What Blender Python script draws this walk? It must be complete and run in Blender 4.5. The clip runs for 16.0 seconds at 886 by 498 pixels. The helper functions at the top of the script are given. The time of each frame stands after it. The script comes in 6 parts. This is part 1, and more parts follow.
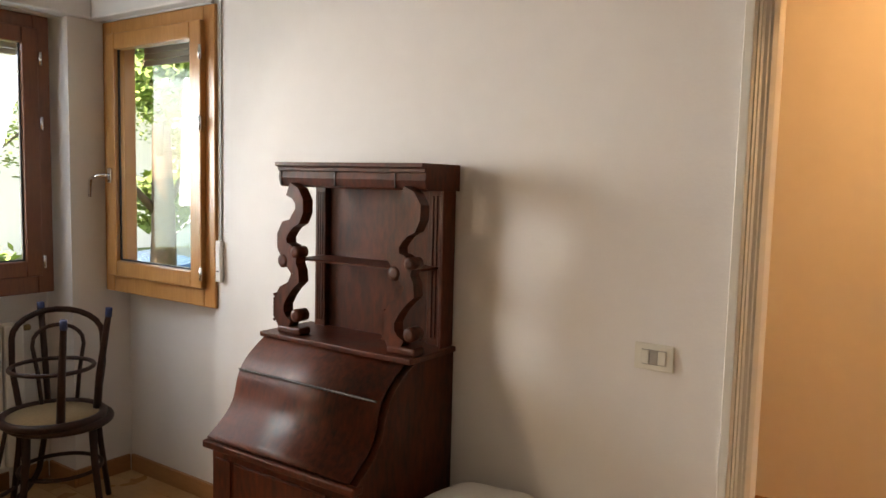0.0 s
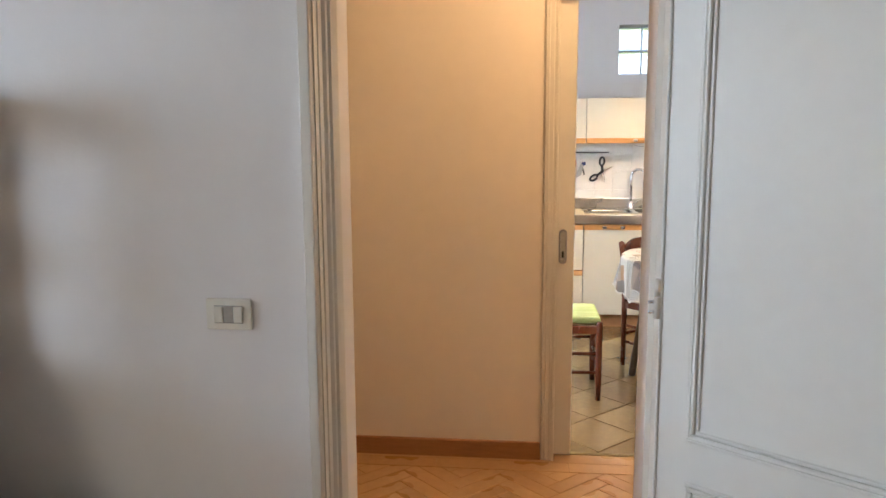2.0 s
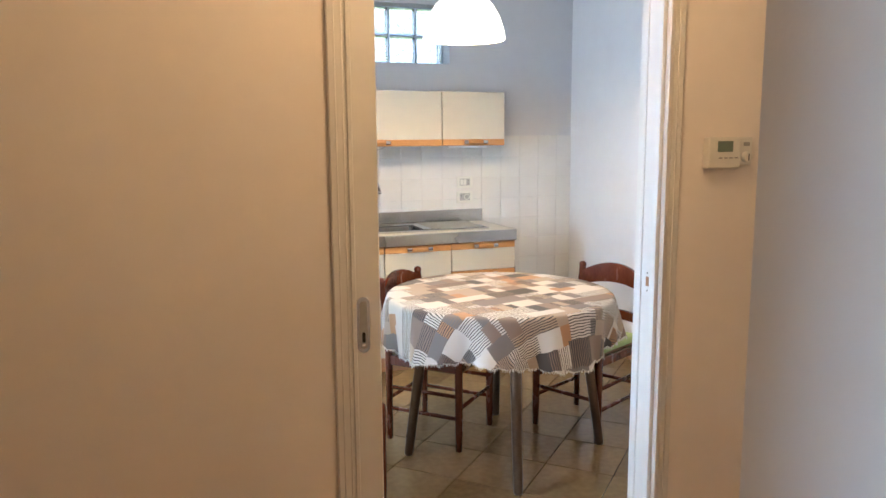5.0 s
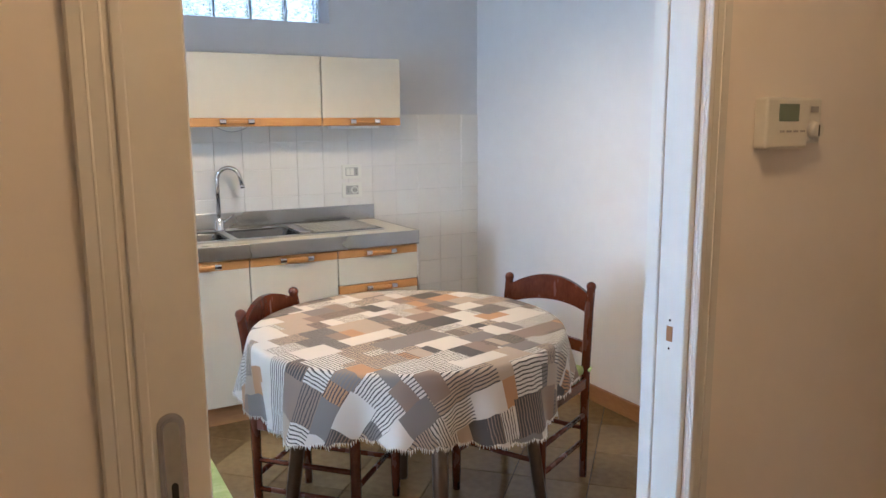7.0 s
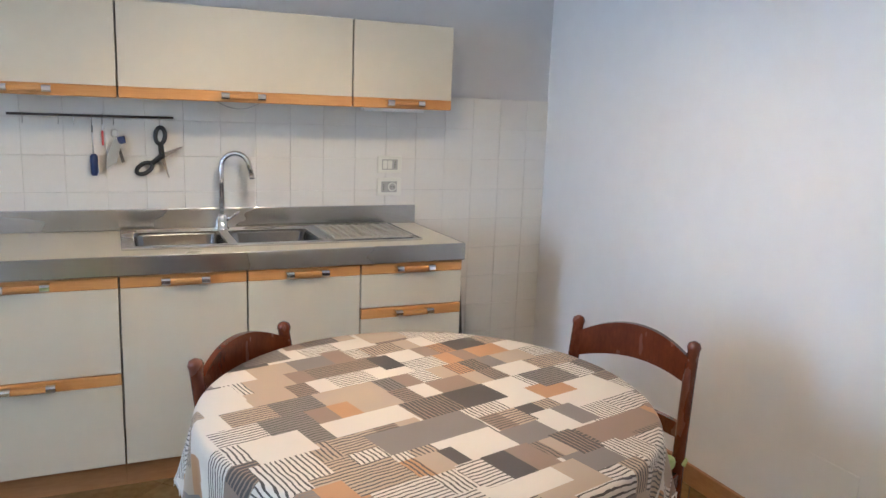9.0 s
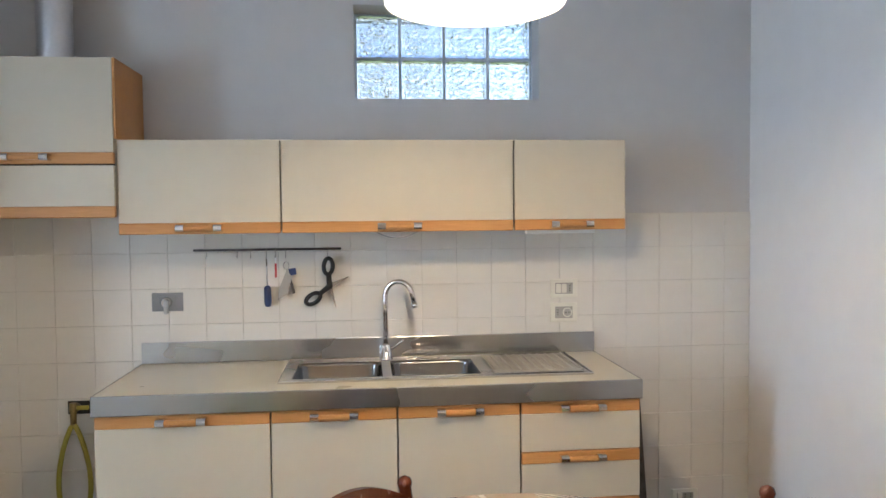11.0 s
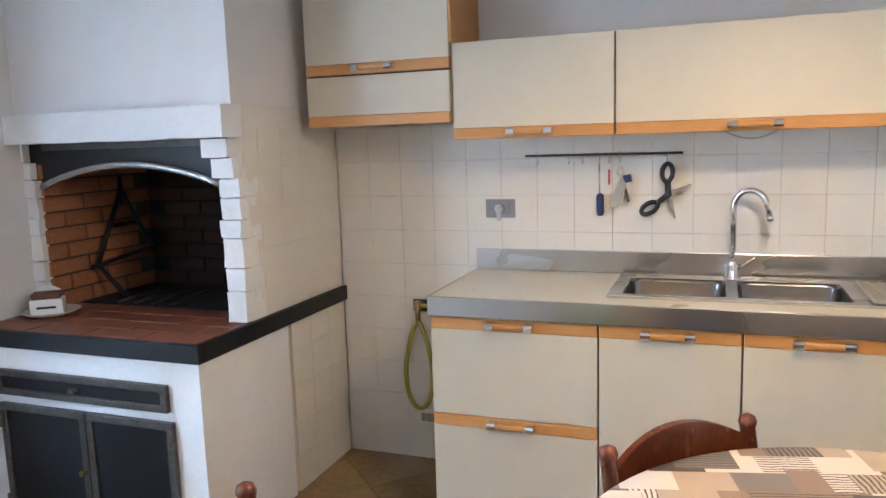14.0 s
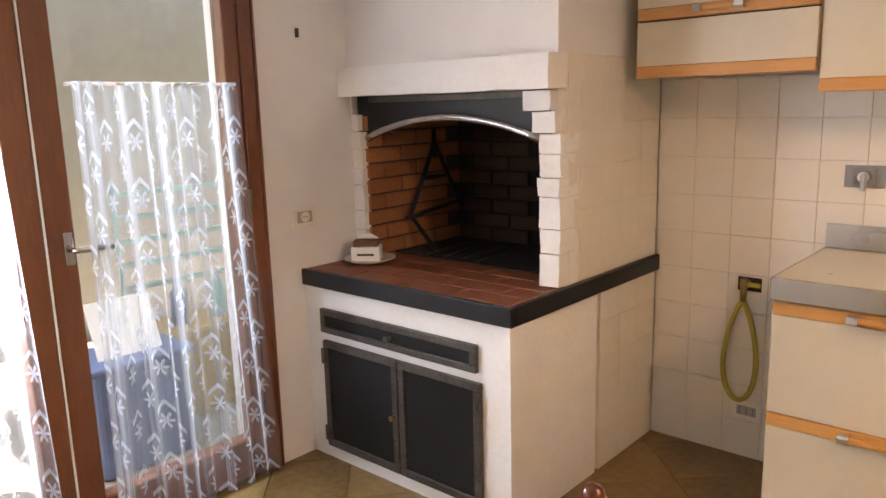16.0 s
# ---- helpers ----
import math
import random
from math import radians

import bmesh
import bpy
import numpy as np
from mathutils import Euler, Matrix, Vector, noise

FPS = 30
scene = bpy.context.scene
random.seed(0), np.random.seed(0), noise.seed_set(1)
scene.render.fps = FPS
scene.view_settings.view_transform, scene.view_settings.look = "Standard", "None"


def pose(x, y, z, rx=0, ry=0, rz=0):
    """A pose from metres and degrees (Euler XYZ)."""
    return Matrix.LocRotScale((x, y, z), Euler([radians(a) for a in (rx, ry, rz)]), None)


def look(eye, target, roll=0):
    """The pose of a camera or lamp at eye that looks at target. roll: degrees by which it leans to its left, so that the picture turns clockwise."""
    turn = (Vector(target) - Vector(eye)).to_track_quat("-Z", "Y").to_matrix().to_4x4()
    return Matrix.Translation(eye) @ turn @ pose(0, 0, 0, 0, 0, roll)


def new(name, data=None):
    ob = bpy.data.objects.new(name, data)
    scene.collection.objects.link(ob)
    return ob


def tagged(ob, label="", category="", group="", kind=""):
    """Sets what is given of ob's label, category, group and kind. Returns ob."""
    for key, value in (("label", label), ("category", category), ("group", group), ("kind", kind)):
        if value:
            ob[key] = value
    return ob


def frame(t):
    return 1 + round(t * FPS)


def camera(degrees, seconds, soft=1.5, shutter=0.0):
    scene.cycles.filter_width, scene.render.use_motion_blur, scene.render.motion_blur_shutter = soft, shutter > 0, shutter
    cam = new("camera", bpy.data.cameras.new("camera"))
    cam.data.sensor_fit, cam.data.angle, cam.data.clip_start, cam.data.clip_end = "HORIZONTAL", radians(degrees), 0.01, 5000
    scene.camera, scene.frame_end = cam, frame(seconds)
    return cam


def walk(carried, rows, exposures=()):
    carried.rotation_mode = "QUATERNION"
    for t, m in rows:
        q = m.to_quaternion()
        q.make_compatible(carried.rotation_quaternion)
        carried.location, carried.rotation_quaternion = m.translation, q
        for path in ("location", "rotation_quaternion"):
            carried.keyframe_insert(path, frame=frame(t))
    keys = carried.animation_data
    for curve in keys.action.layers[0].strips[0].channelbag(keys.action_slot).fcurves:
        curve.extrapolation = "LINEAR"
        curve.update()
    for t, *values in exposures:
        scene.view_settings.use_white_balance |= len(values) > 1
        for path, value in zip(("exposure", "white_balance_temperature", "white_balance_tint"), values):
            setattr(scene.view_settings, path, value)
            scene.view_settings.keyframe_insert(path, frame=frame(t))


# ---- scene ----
cam = camera(61.6, 16.0)
PATH = [
    (0, (-1.839, -6.792, 1.528), (-2.969, -5.152, 1.348), 1.4),
    (0.4, (-1.749, -6.668, 1.49), (-2.709, -4.921, 1.328), 0.2),
    (0.5, (-1.742, -6.667, 1.489), (-2.626, -4.881, 1.321), 0.1),
    (1, (-1.743, -6.673, 1.473), (-2.209, -4.737, 1.289), -1.0),
    (1.5, (-1.789, -6.612, 1.464), (-2.038, -4.642, 1.226), -0.1),
    (2, (-1.814, -6.422, 1.451), (-2.028, -4.453, 1.169), -0.3),
    (2.5, (-1.852, -6.212, 1.458), (-2.015, -4.242, 1.15), -0.9),
    (3, (-1.988, -5.964, 1.463), (-1.938, -3.992, 1.136), -1.4),
    (3.5, (-2.059, -5.759, 1.46), (-1.827, -3.801, 1.125), -0.5),
    (4, (-2.057, -5.473, 1.464), (-1.764, -3.522, 1.14), 0.1),
    (4.5, (-2.07, -5.247, 1.478), (-1.626, -3.321, 1.176), 0.1),
    (5, (-2.099, -5.038, 1.498), (-1.433, -3.175, 1.201), -0.4),
    (5.2, (-2.088, -4.967, 1.493), (-1.366, -3.127, 1.187), -0.3),
    (7.3, (-1.734, -3.986, 1.445), (-0.765, -2.27, 1.101), 0.1),
    (7.5, (-1.711, -3.928, 1.459), (-0.743, -2.216, 1.099), 0.7),
    (8, (-1.547, -3.76, 1.451), (-0.648, -2.01, 1.09), 1.3),
    (8.5, (-1.438, -3.594, 1.426), (-0.575, -1.827, 1.061), 1.8),
    (9, (-1.343, -3.395, 1.44), (-0.542, -1.599, 1.075), 2.2),
    (9.5, (-1.209, -3.285, 1.457), (-0.605, -1.405, 1.144), 1.8),
    (10, (-1.068, -3.234, 1.495), (-0.716, -1.272, 1.334), 1.0),
    (10.2, (-1.043, -3.232, 1.507), (-0.736, -1.258, 1.415), 0.4),
    (12.3, (-0.98, -3.149, 1.474), (-0.863, -1.154, 1.39), -1.1),
    (12.5, (-0.986, -3.109, 1.471), (-0.88, -1.116, 1.34), -1.3),
    (13, (-1.008, -3.034, 1.451), (-1.039, -1.046, 1.24), -0.9),
    (13.5, (-0.977, -3.002, 1.448), (-1.373, -1.06, 1.18), -0.8),
    (14, (-0.979, -3.016, 1.442), (-1.671, -1.162, 1.153), -1.8),
    (14.5, (-1.006, -3.025, 1.438), (-1.902, -1.265, 1.124), -2.4),
    (15, (-1.081, -3.007, 1.428), (-2.103, -1.324, 1.077), -3.0),
    (15.5, (-1.174, -2.98, 1.433), (-2.255, -1.34, 1.06), -3.0),
    (16, (-1.241, -2.906, 1.43), (-2.539, -1.433, 1.052), -1.5),
]
EXPOSURES = [
    (0.0, 2.68, 9200, 20), (1.0, 2.68, 7500, 17), (2.5, 2.55, 6500, 13), (3.5, 2.5, 6300, 12),
    (5.0, 2.3, 5900, 11), (8.0, 1.82, 5650, 11), (12.5, 1.85, 6300, 12), (13.5, 2.05, 5900, 13), (14.5, 2.1, 6900, 18), (15.5, 2.08, 8900, 25), (16.0, 2.05, 8900, 29),
]
walk(cam, [(t, look(eye, target, roll)) for t, eye, target, roll in PATH], EXPOSURES)

# ---- light ----
world = bpy.data.worlds.new("sky")
scene.world = world
world.use_nodes = True
wn = world.node_tree
sky = wn.nodes.new("ShaderNodeTexSky")
sky.sky_type, sky.sun_disc = "NISHITA", False
sky.sun_elevation, sky.sun_rotation = radians(55), radians(185)
wn.links.new(sky.outputs[0], wn.nodes["Background"].inputs[0])
wn.nodes["Background"].inputs[1].default_value = 0.15
sun = new("sun", bpy.data.lights.new("sun", "SUN"))
sun.data.energy, sun.data.angle, sun.data.color = 5.0, radians(0.5), (1.0, 0.95, 0.87)
sun.matrix_world = look((0, 0, 20), Vector((0, 0, 20)) - Vector((-0.05, -0.57, 0.82)))


def lamp(name, place, watts, colour, size):
    ob = new(name, bpy.data.lights.new(name, "POINT"))
    ob.data.energy, ob.data.color, ob.data.shadow_soft_size = watts, colour, size
    ob.location = place
    return ob


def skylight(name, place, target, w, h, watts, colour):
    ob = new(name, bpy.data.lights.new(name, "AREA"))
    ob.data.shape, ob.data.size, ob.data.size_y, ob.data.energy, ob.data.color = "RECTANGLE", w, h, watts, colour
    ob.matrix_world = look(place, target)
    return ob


# area lamps standing in for daylight: the wide living room window and the porch door
skylight("window_daylight", (-5.52, -5.72, 1.72), (-2.6, -4.75, 1.3), 0.65, 0.75, 1.5, (0.66, 0.82, 1.0)).data.spread = radians(80)
skylight("window_daylight_wide", (-5.5, -5.55, 1.6), (-3.5, -5.1, 0.7), 1.0, 1.1, 2.1, (0.46, 0.7, 1.0))
# out of view outside over the porch door, added to brighten the curtain
skylight("porch_daylight", (-4.12, -2.0, 2.33), (-3.62, -1.95, 0.8), 1.4, 0.3, 5.0, (0.5, 0.74, 1.0)).data.spread = radians(80)
skylight("porch_daylight_low", (-3.86, -2.45, 1.35), (0.7, -1.6, 0.95), 0.55, 1.3, 10.2, (0.66, 0.81, 1.0)).data.spread = radians(135)
# fill light in an added, unseen opening, to even out the living room
skylight("rear_fill_light", (-5.6, -7.9, 1.6), (-1.0, -6.2, 1.1), 1.3, 1.2, 5.6, (1.0, 0.9, 0.78))

lamp("pendant_bulb_light", (-0.755, -1.6, 2.004), 9.8, (1.0, 0.74, 0.46), 0.055)
lamp("hall_lamp_light", (-1.35, -3.75, 2.56), 5.2, (1.0, 0.62, 0.3), 0.09)


# ---- materials ----
def material(name, colour, rough=0.6, metal=0.0, vary=0.12, scale=8.0, bump=0.0, bump_scale=60.0, stretch=(1, 1, 1), second=None, island=0.0, coat=0.0, spec=0.5):
    """A surface with variation at two scales, fine relief and optional difference from piece to piece."""
    m = bpy.data.materials.new(name)
    m.use_nodes = True
    n, l = m.node_tree.nodes, m.node_tree.links
    b = n["Principled BSDF"]
    b.inputs["Metallic"].default_value = metal
    b.inputs["Coat Weight"].default_value = coat
    b.inputs["Coat Roughness"].default_value = 0.15
    b.inputs["Specular IOR Level"].default_value = spec
    co = n.new("ShaderNodeTexCoord")
    mp = n.new("ShaderNodeMapping")
    mp.inputs["Scale"].default_value = stretch
    l.new(co.outputs["Object"], mp.inputs[0])
    big, small = n.new("ShaderNodeTexNoise"), n.new("ShaderNodeTexNoise")
    big.inputs["Scale"].default_value, big.inputs["Detail"].default_value = scale, 3
    small.inputs["Scale"].default_value, small.inputs["Detail"].default_value = scale * 9, 4
    for q in (big, small):
        l.new(mp.outputs[0], q.inputs["Vector"])
    add = n.new("ShaderNodeMath")
    add.operation = "ADD"
    l.new(big.outputs[0], add.inputs[0])
    l.new(small.outputs[0], add.inputs[1])
    last = add.outputs[0]
    if island:
        info = n.new("ShaderNodeObjectInfo")
        geo = n.new("ShaderNodeNewGeometry")
        both = n.new("ShaderNodeMath")
        both.operation = "ADD"
        l.new(info.outputs["Random"], both.inputs[0])
        l.new(geo.outputs["Random Per Island"], both.inputs[1])
        fr = n.new("ShaderNodeMath")
        fr.operation = "FRACT"
        l.new(both.outputs[0], fr.inputs[0])
        mul = n.new("ShaderNodeMath")
        mul.operation = "MULTIPLY_ADD"
        mul.inputs[1].default_value = island
        l.new(fr.outputs[0], mul.inputs[0])
        l.new(last, mul.inputs[2])
        last = mul.outputs[0]
    ramp = n.new("ShaderNodeValToRGB")
    e = ramp.color_ramp.elements
    c2 = second or tuple(min(1, c * (1 + vary)) for c in colour)
    c1 = colour if second else tuple(c * (1 - vary) for c in colour)
    e[0].position, e[0].color = 0.3, (*c1, 1)
    e[1].position, e[1].color = 0.75 if not island else 0.9, (*c2, 1)
    half = n.new("ShaderNodeMath")
    half.operation = "MULTIPLY"
    half.inputs[1].default_value = 0.5
    l.new(last, half.inputs[0])
    l.new(half.outputs[0], ramp.inputs[0])
    l.new(ramp.outputs[0], b.inputs["Base Color"])
    rr = n.new("ShaderNodeMapRange")
    rr.inputs[3].default_value, rr.inputs[4].default_value = max(0.03, rough - 0.08), min(1, rough + 0.1)
    l.new(big.outputs[0], rr.inputs[0])
    l.new(rr.outputs[0], b.inputs["Roughness"])
    if bump:
        bt = n.new("ShaderNodeTexNoise")
        bt.inputs["Scale"].default_value, bt.inputs["Detail"].default_value = bump_scale, 4
        l.new(mp.outputs[0], bt.inputs["Vector"])
        bp = n.new("ShaderNodeBump")
        bp.inputs["Strength"].default_value, bp.inputs["Distance"].default_value = bump, 0.004
        l.new(bt.outputs[0], bp.inputs["Height"])
        l.new(bp.outputs[0], b.inputs["Normal"])
    return m


def glow(name, colour, strength):
    m = bpy.data.materials.new(name)
    m.use_nodes = True
    b = m.node_tree.nodes["Principled BSDF"]
    b.inputs["Base Color"].default_value = (*colour, 1)
    b.inputs["Emission Color"].default_value = (*colour, 1)
    b.inputs["Emission Strength"].default_value = strength
    return m


def clear(name, colour=(1, 1, 1), rough=0.0, ior=1.45, bump=0.0, bump_scale=20):
    m = bpy.data.materials.new(name)
    m.use_nodes = True
    n, l = m.node_tree.nodes, m.node_tree.links
    b = n["Principled BSDF"]
    b.inputs["Base Color"].default_value = (*colour, 1)
    b.inputs["Roughness"].default_value = rough
    b.inputs["Transmission Weight"].default_value = 1.0
    b.inputs["IOR"].default_value = ior
    if bump:
        t, bp = n.new("ShaderNodeTexNoise"), n.new("ShaderNodeBump")
        co = n.new("ShaderNodeTexCoord")
        l.new(co.outputs["Object"], t.inputs["Vector"])
        t.inputs["Scale"].default_value, t.inputs["Distortion"].default_value = bump_scale, 1.5
        bp.inputs["Strength"].default_value, bp.inputs["Distance"].default_value = bump, 0.01
        l.new(t.outputs[0], bp.inputs["Height"])
        l.new(bp.outputs[0], b.inputs["Normal"])
    return m


PLASTER = material("white_plaster", (0.74, 0.725, 0.71), 0.85, vary=0.03, scale=1.2, bump=0.12, bump_scale=90)
HALLPAINT = material("hall_plaster", (0.8, 0.74, 0.66), 0.85, vary=0.03, scale=1.5, bump=0.07, bump_scale=90)
# white plaster greyed, so the back wall's shade sits in its colour
SHADEDPLASTER = material("shaded_plaster", (0.6, 0.585, 0.575), 0.85, vary=0.03, scale=1.3, bump=0.12, bump_scale=90)
TILE = material("white_glazed_tile", (0.7, 0.67, 0.615), 0.2, vary=0.03, scale=5, island=0.25, spec=0.4)
GROUT = material("tile_grout", (0.66, 0.62, 0.55), 0.95, vary=0.15, scale=9)
STONE = material("brown_floor_tile", (0.12, 0.068, 0.025), 0.18, second=(0.27, 0.175, 0.075), scale=3.2, island=0.5, bump=0.12, bump_scale=22)
JOINT = material("dark_joint", (0.09, 0.07, 0.05), 0.95, vary=0.2)
PARQUET = material("oak_parquet", (0.4, 0.22, 0.09), 0.28, second=(0.56, 0.335, 0.15), scale=3, island=0.5, stretch=(1, 1, 1), coat=0.3)
BASEWOOD = material("baseboard_wood", (0.3, 0.135, 0.05), 0.4, second=(0.42, 0.21, 0.085), scale=2, stretch=(1, 1, 6))
TRIM = material("cream_trim_paint", (0.68, 0.66, 0.6), 0.45, vary=0.04, scale=3, bump=0.08, bump_scale=30)
DOORPAINT = material("white_door_paint", (0.74, 0.75, 0.72), 0.4, vary=0.03, scale=2.5, bump=0.06, bump_scale=40)
LAMINATE = material("cream_laminate", (0.55, 0.495, 0.385), 0.42, vary=0.025, scale=2)
BEECH = material("orange_beech_edge", (0.46, 0.2, 0.055), 0.38, second=(0.6, 0.3, 0.1), scale=2.5, stretch=(0.6, 8, 8))
STEEL = material("brushed_steel", (0.5, 0.505, 0.51), 0.26, 1.0, vary=0.05, scale=3, stretch=(0.6, 1, 1))
CHROME = material("chrome", (0.72, 0.72, 0.74), 0.07, 1.0, vary=0.02)
WORKTOP = material("cream_worktop", (0.62, 0.56, 0.43), 0.3, vary=0.03, scale=3)
MATPLASTIC = material("beige_mat_plastic", (0.42, 0.395, 0.335), 0.5, vary=0.08)
IRON = material("black_iron", (0.008, 0.009, 0.012), 0.42, 0.3, vary=0.3, scale=6, bump=0.15, bump_scale=50)
IRONEDGE = material("worn_iron_frame", (0.05, 0.045, 0.042), 0.5, 0.6, second=(0.15, 0.14, 0.13), scale=9, bump=0.2, bump_scale=60)
WHITESTONE = material("whitewashed_stone", (0.8, 0.8, 0.79), 0.9, vary=0.05, scale=7, bump=0.6, bump_scale=35)
FIREBRICK = material("fire_brick", (0.22, 0.075, 0.03), 0.9, second=(0.46, 0.19, 0.085), scale=7, island=0.5, bump=0.5, bump_scale=45)
SOOTSHADE = material("soot_and_shade", (0.006, 0.006, 0.006), 0.95, vary=0.4, scale=5, bump=0.4)
HEARTHTILE = material("red_hearth_brick", (0.13, 0.035, 0.018), 0.4, second=(0.24, 0.08, 0.042), scale=8, island=0.6, bump=0.2)
MAHOGANY = material("dark_mahogany", (0.012, 0.003, 0.0015), 0.42, second=(0.14, 0.026, 0.007), scale=2.2, stretch=(3, 3, 0.9), bump=0.03, bump_scale=20, coat=0.0, spec=0.25)
CHAIRWOOD = material("red_brown_beech", (0.075, 0.016, 0.007), 0.25, second=(0.14, 0.034, 0.013), scale=5, stretch=(3, 3, 1), coat=0.3, spec=0.4)
BENTWOOD = material("dark_bentwood", (0.018, 0.006, 0.004), 0.42, second=(0.045, 0.015, 0.008), scale=6, coat=0.0, spec=0.3)
CANE = material("woven_cane", (0.3, 0.2, 0.1), 0.8, vary=0.3, scale=60, bump=0.8, bump_scale=180)
PINE = material("varnished_pine", (0.37, 0.155, 0.042), 0.32, second=(0.52, 0.255, 0.085), scale=2, stretch=(6, 6, 0.8), coat=0.3)
DARKWOOD = material("red_brown_frame_wood", (0.14, 0.042, 0.016), 0.38, second=(0.23, 0.075, 0.03), scale=2, stretch=(6, 6, 0.8), coat=0.2)
CUSHION = material("green_striped_cotton", (0.3, 0.42, 0.14), 0.95, second=(0.6, 0.68, 0.36), scale=3, stretch=(22, 1, 1), bump=0.5, bump_scale=120)
PLATE = material("ivory_plastic", (0.7, 0.68, 0.6), 0.35, vary=0.02)
WHITEPLASTIC = material("white_plastic", (0.8, 0.8, 0.78), 0.35, vary=0.02)
# near-black that stands for the shade in holes and gaps
SHADEBLACK = material("shade_black", (0.02, 0.02, 0.02), 0.9, vary=0.1)
BLACKPLASTIC = material("black_plastic", (0.015, 0.015, 0.017), 0.4, vary=0.1)
BLUEPLASTIC = material("blue_plastic", (0.012, 0.03, 0.12), 0.4, vary=0.1)
REDPLASTIC = material("red_plastic", (0.5, 0.03, 0.03), 0.4, vary=0.1)
GREYCLOTH = material("grey_tag", (0.35, 0.34, 0.31), 0.7, vary=0.1)
HOSE = material("yellow_gas_hose", (0.38, 0.32, 0.045), 0.5, vary=0.15, scale=10)
BRASS = material("aged_brass", (0.3, 0.22, 0.09), 0.4, 0.9, vary=0.25, scale=20)
FOIL = material("ribbed_aluminium", (0.6, 0.6, 0.62), 0.35, 0.9, vary=0.08)
ENAMEL = material("white_enamel", (0.78, 0.78, 0.75), 0.3, vary=0.02)
LINEN = material("white_linen", (0.72, 0.7, 0.66), 0.95, vary=0.05, scale=4, bump=0.3, bump_scale=150)
CEIL = material("ceiling_paint", (0.8, 0.79, 0.77), 0.9, vary=0.02)
CERAMIC = material("cream_ceramic", (0.7, 0.67, 0.58), 0.2, vary=0.03)
COFFEE = material("brown_card", (0.14, 0.06, 0.03), 0.6, vary=0.1)
GREYPLASTIC = material("grey_plastic", (0.24, 0.25, 0.27), 0.35, vary=0.06)
# sink steel darkened, the bowls' dark reflections put into its colour
SHADEDSTEEL = material("shaded_bowl_steel", (0.22, 0.22, 0.22), 0.2, 1.0, vary=0.08, scale=6)
MORTAR = material("sooty_mortar", (0.07, 0.055, 0.045), 0.95, vary=0.3, scale=8)
SOOTBRICK = material("sooty_brick", (0.012, 0.007, 0.005), 0.9, second=(0.05, 0.022, 0.012), scale=6, island=0.4, bump=0.4)
GLASS = clear("window_glass", (0.97, 1.0, 0.98))
BLOCKGLASS = clear("glass_block", (0.74, 0.73, 0.8), 0.02, 1.5, 1.0, 24)
LCD = material("lcd_green", (0.16, 0.2, 0.15), 0.3, vary=0.05)
TABLEMETAL = material("bronze_metal_leg", (0.13, 0.085, 0.055), 0.3, 0.7, vary=0.15, scale=6)


# ---- mesh helpers ----
def box(bm, x0, x1, y0, y1, z0, z1, bevel=0.0, seg=1):
    res = bmesh.ops.create_cube(bm, size=1.0)
    bmesh.ops.scale(bm, vec=(x1 - x0, y1 - y0, z1 - z0), verts=res["verts"])
    bmesh.ops.translate(bm, vec=((x0 + x1) / 2, (y0 + y1) / 2, (z0 + z1) / 2), verts=res["verts"])
    if bevel:
        edges = list({e for v in res["verts"] for e in v.link_edges})
        bmesh.ops.bevel(bm, geom=edges, offset=bevel, segments=seg, affect="EDGES", profile=0.5)
    return bm


def boxes(*specs, bevel=0.0, seg=1):
    bm = bmesh.new()
    for s in specs:
        box(bm, *s, bevel=bevel, seg=seg)
    return bm


def tube(bm, points, radius, sides=10, closed=False, flat=1.0):
    """A round bar along points; radius may be one number or one a point."""
    pts = [Vector(p) for p in points]
    radii = radius if isinstance(radius, (list, tuple)) else [radius] * len(pts)
    rings, count = [], len(pts)
    side = None
    for i, p in enumerate(pts):
        a = pts[(i - 1) % count] if closed or i else p
        b = pts[(i + 1) % count] if closed or i < count - 1 else p
        d = (b - a).normalized()
        if side is None:
            side = d.cross(Vector((0, 0, 1)) if abs(d.z) < 0.9 else Vector((1, 0, 0))).normalized()
        side = (side - d * side.dot(d)).normalized()
        up = d.cross(side)
        rings.append([bm.verts.new(p + (side * math.cos(k * math.tau / sides) + up * flat * math.sin(k * math.tau / sides)) * radii[i]) for k in range(sides)])
    for i in range(count if closed else count - 1):
        r, s = rings[i], rings[(i + 1) % count]
        for k in range(sides):
            f = bm.faces.new((r[k], r[(k + 1) % sides], s[(k + 1) % sides], s[k]))
            f.smooth = True
    if not closed:
        bm.faces.new(rings[0][::-1])
        bm.faces.new(rings[-1])
    return bm


def lathe(bm, profile, sides=24, centre=(0, 0), smooth=True):
    """A turned body: profile of (radius, z)."""
    rings = [[bm.verts.new((centre[0] + max(r, 1e-4) * math.cos(k * math.tau / sides), centre[1] + max(r, 1e-4) * math.sin(k * math.tau / sides), z)) for k in range(sides)] for r, z in profile]
    for a, b in zip(rings, rings[1:]):
        for k in range(sides):
            f = bm.faces.new((a[k], a[(k + 1) % sides], b[(k + 1) % sides], b[k]))
            f.smooth = smooth
    bm.faces.new(rings[0][::-1])
    bm.faces.new(rings[-1])
    return bm


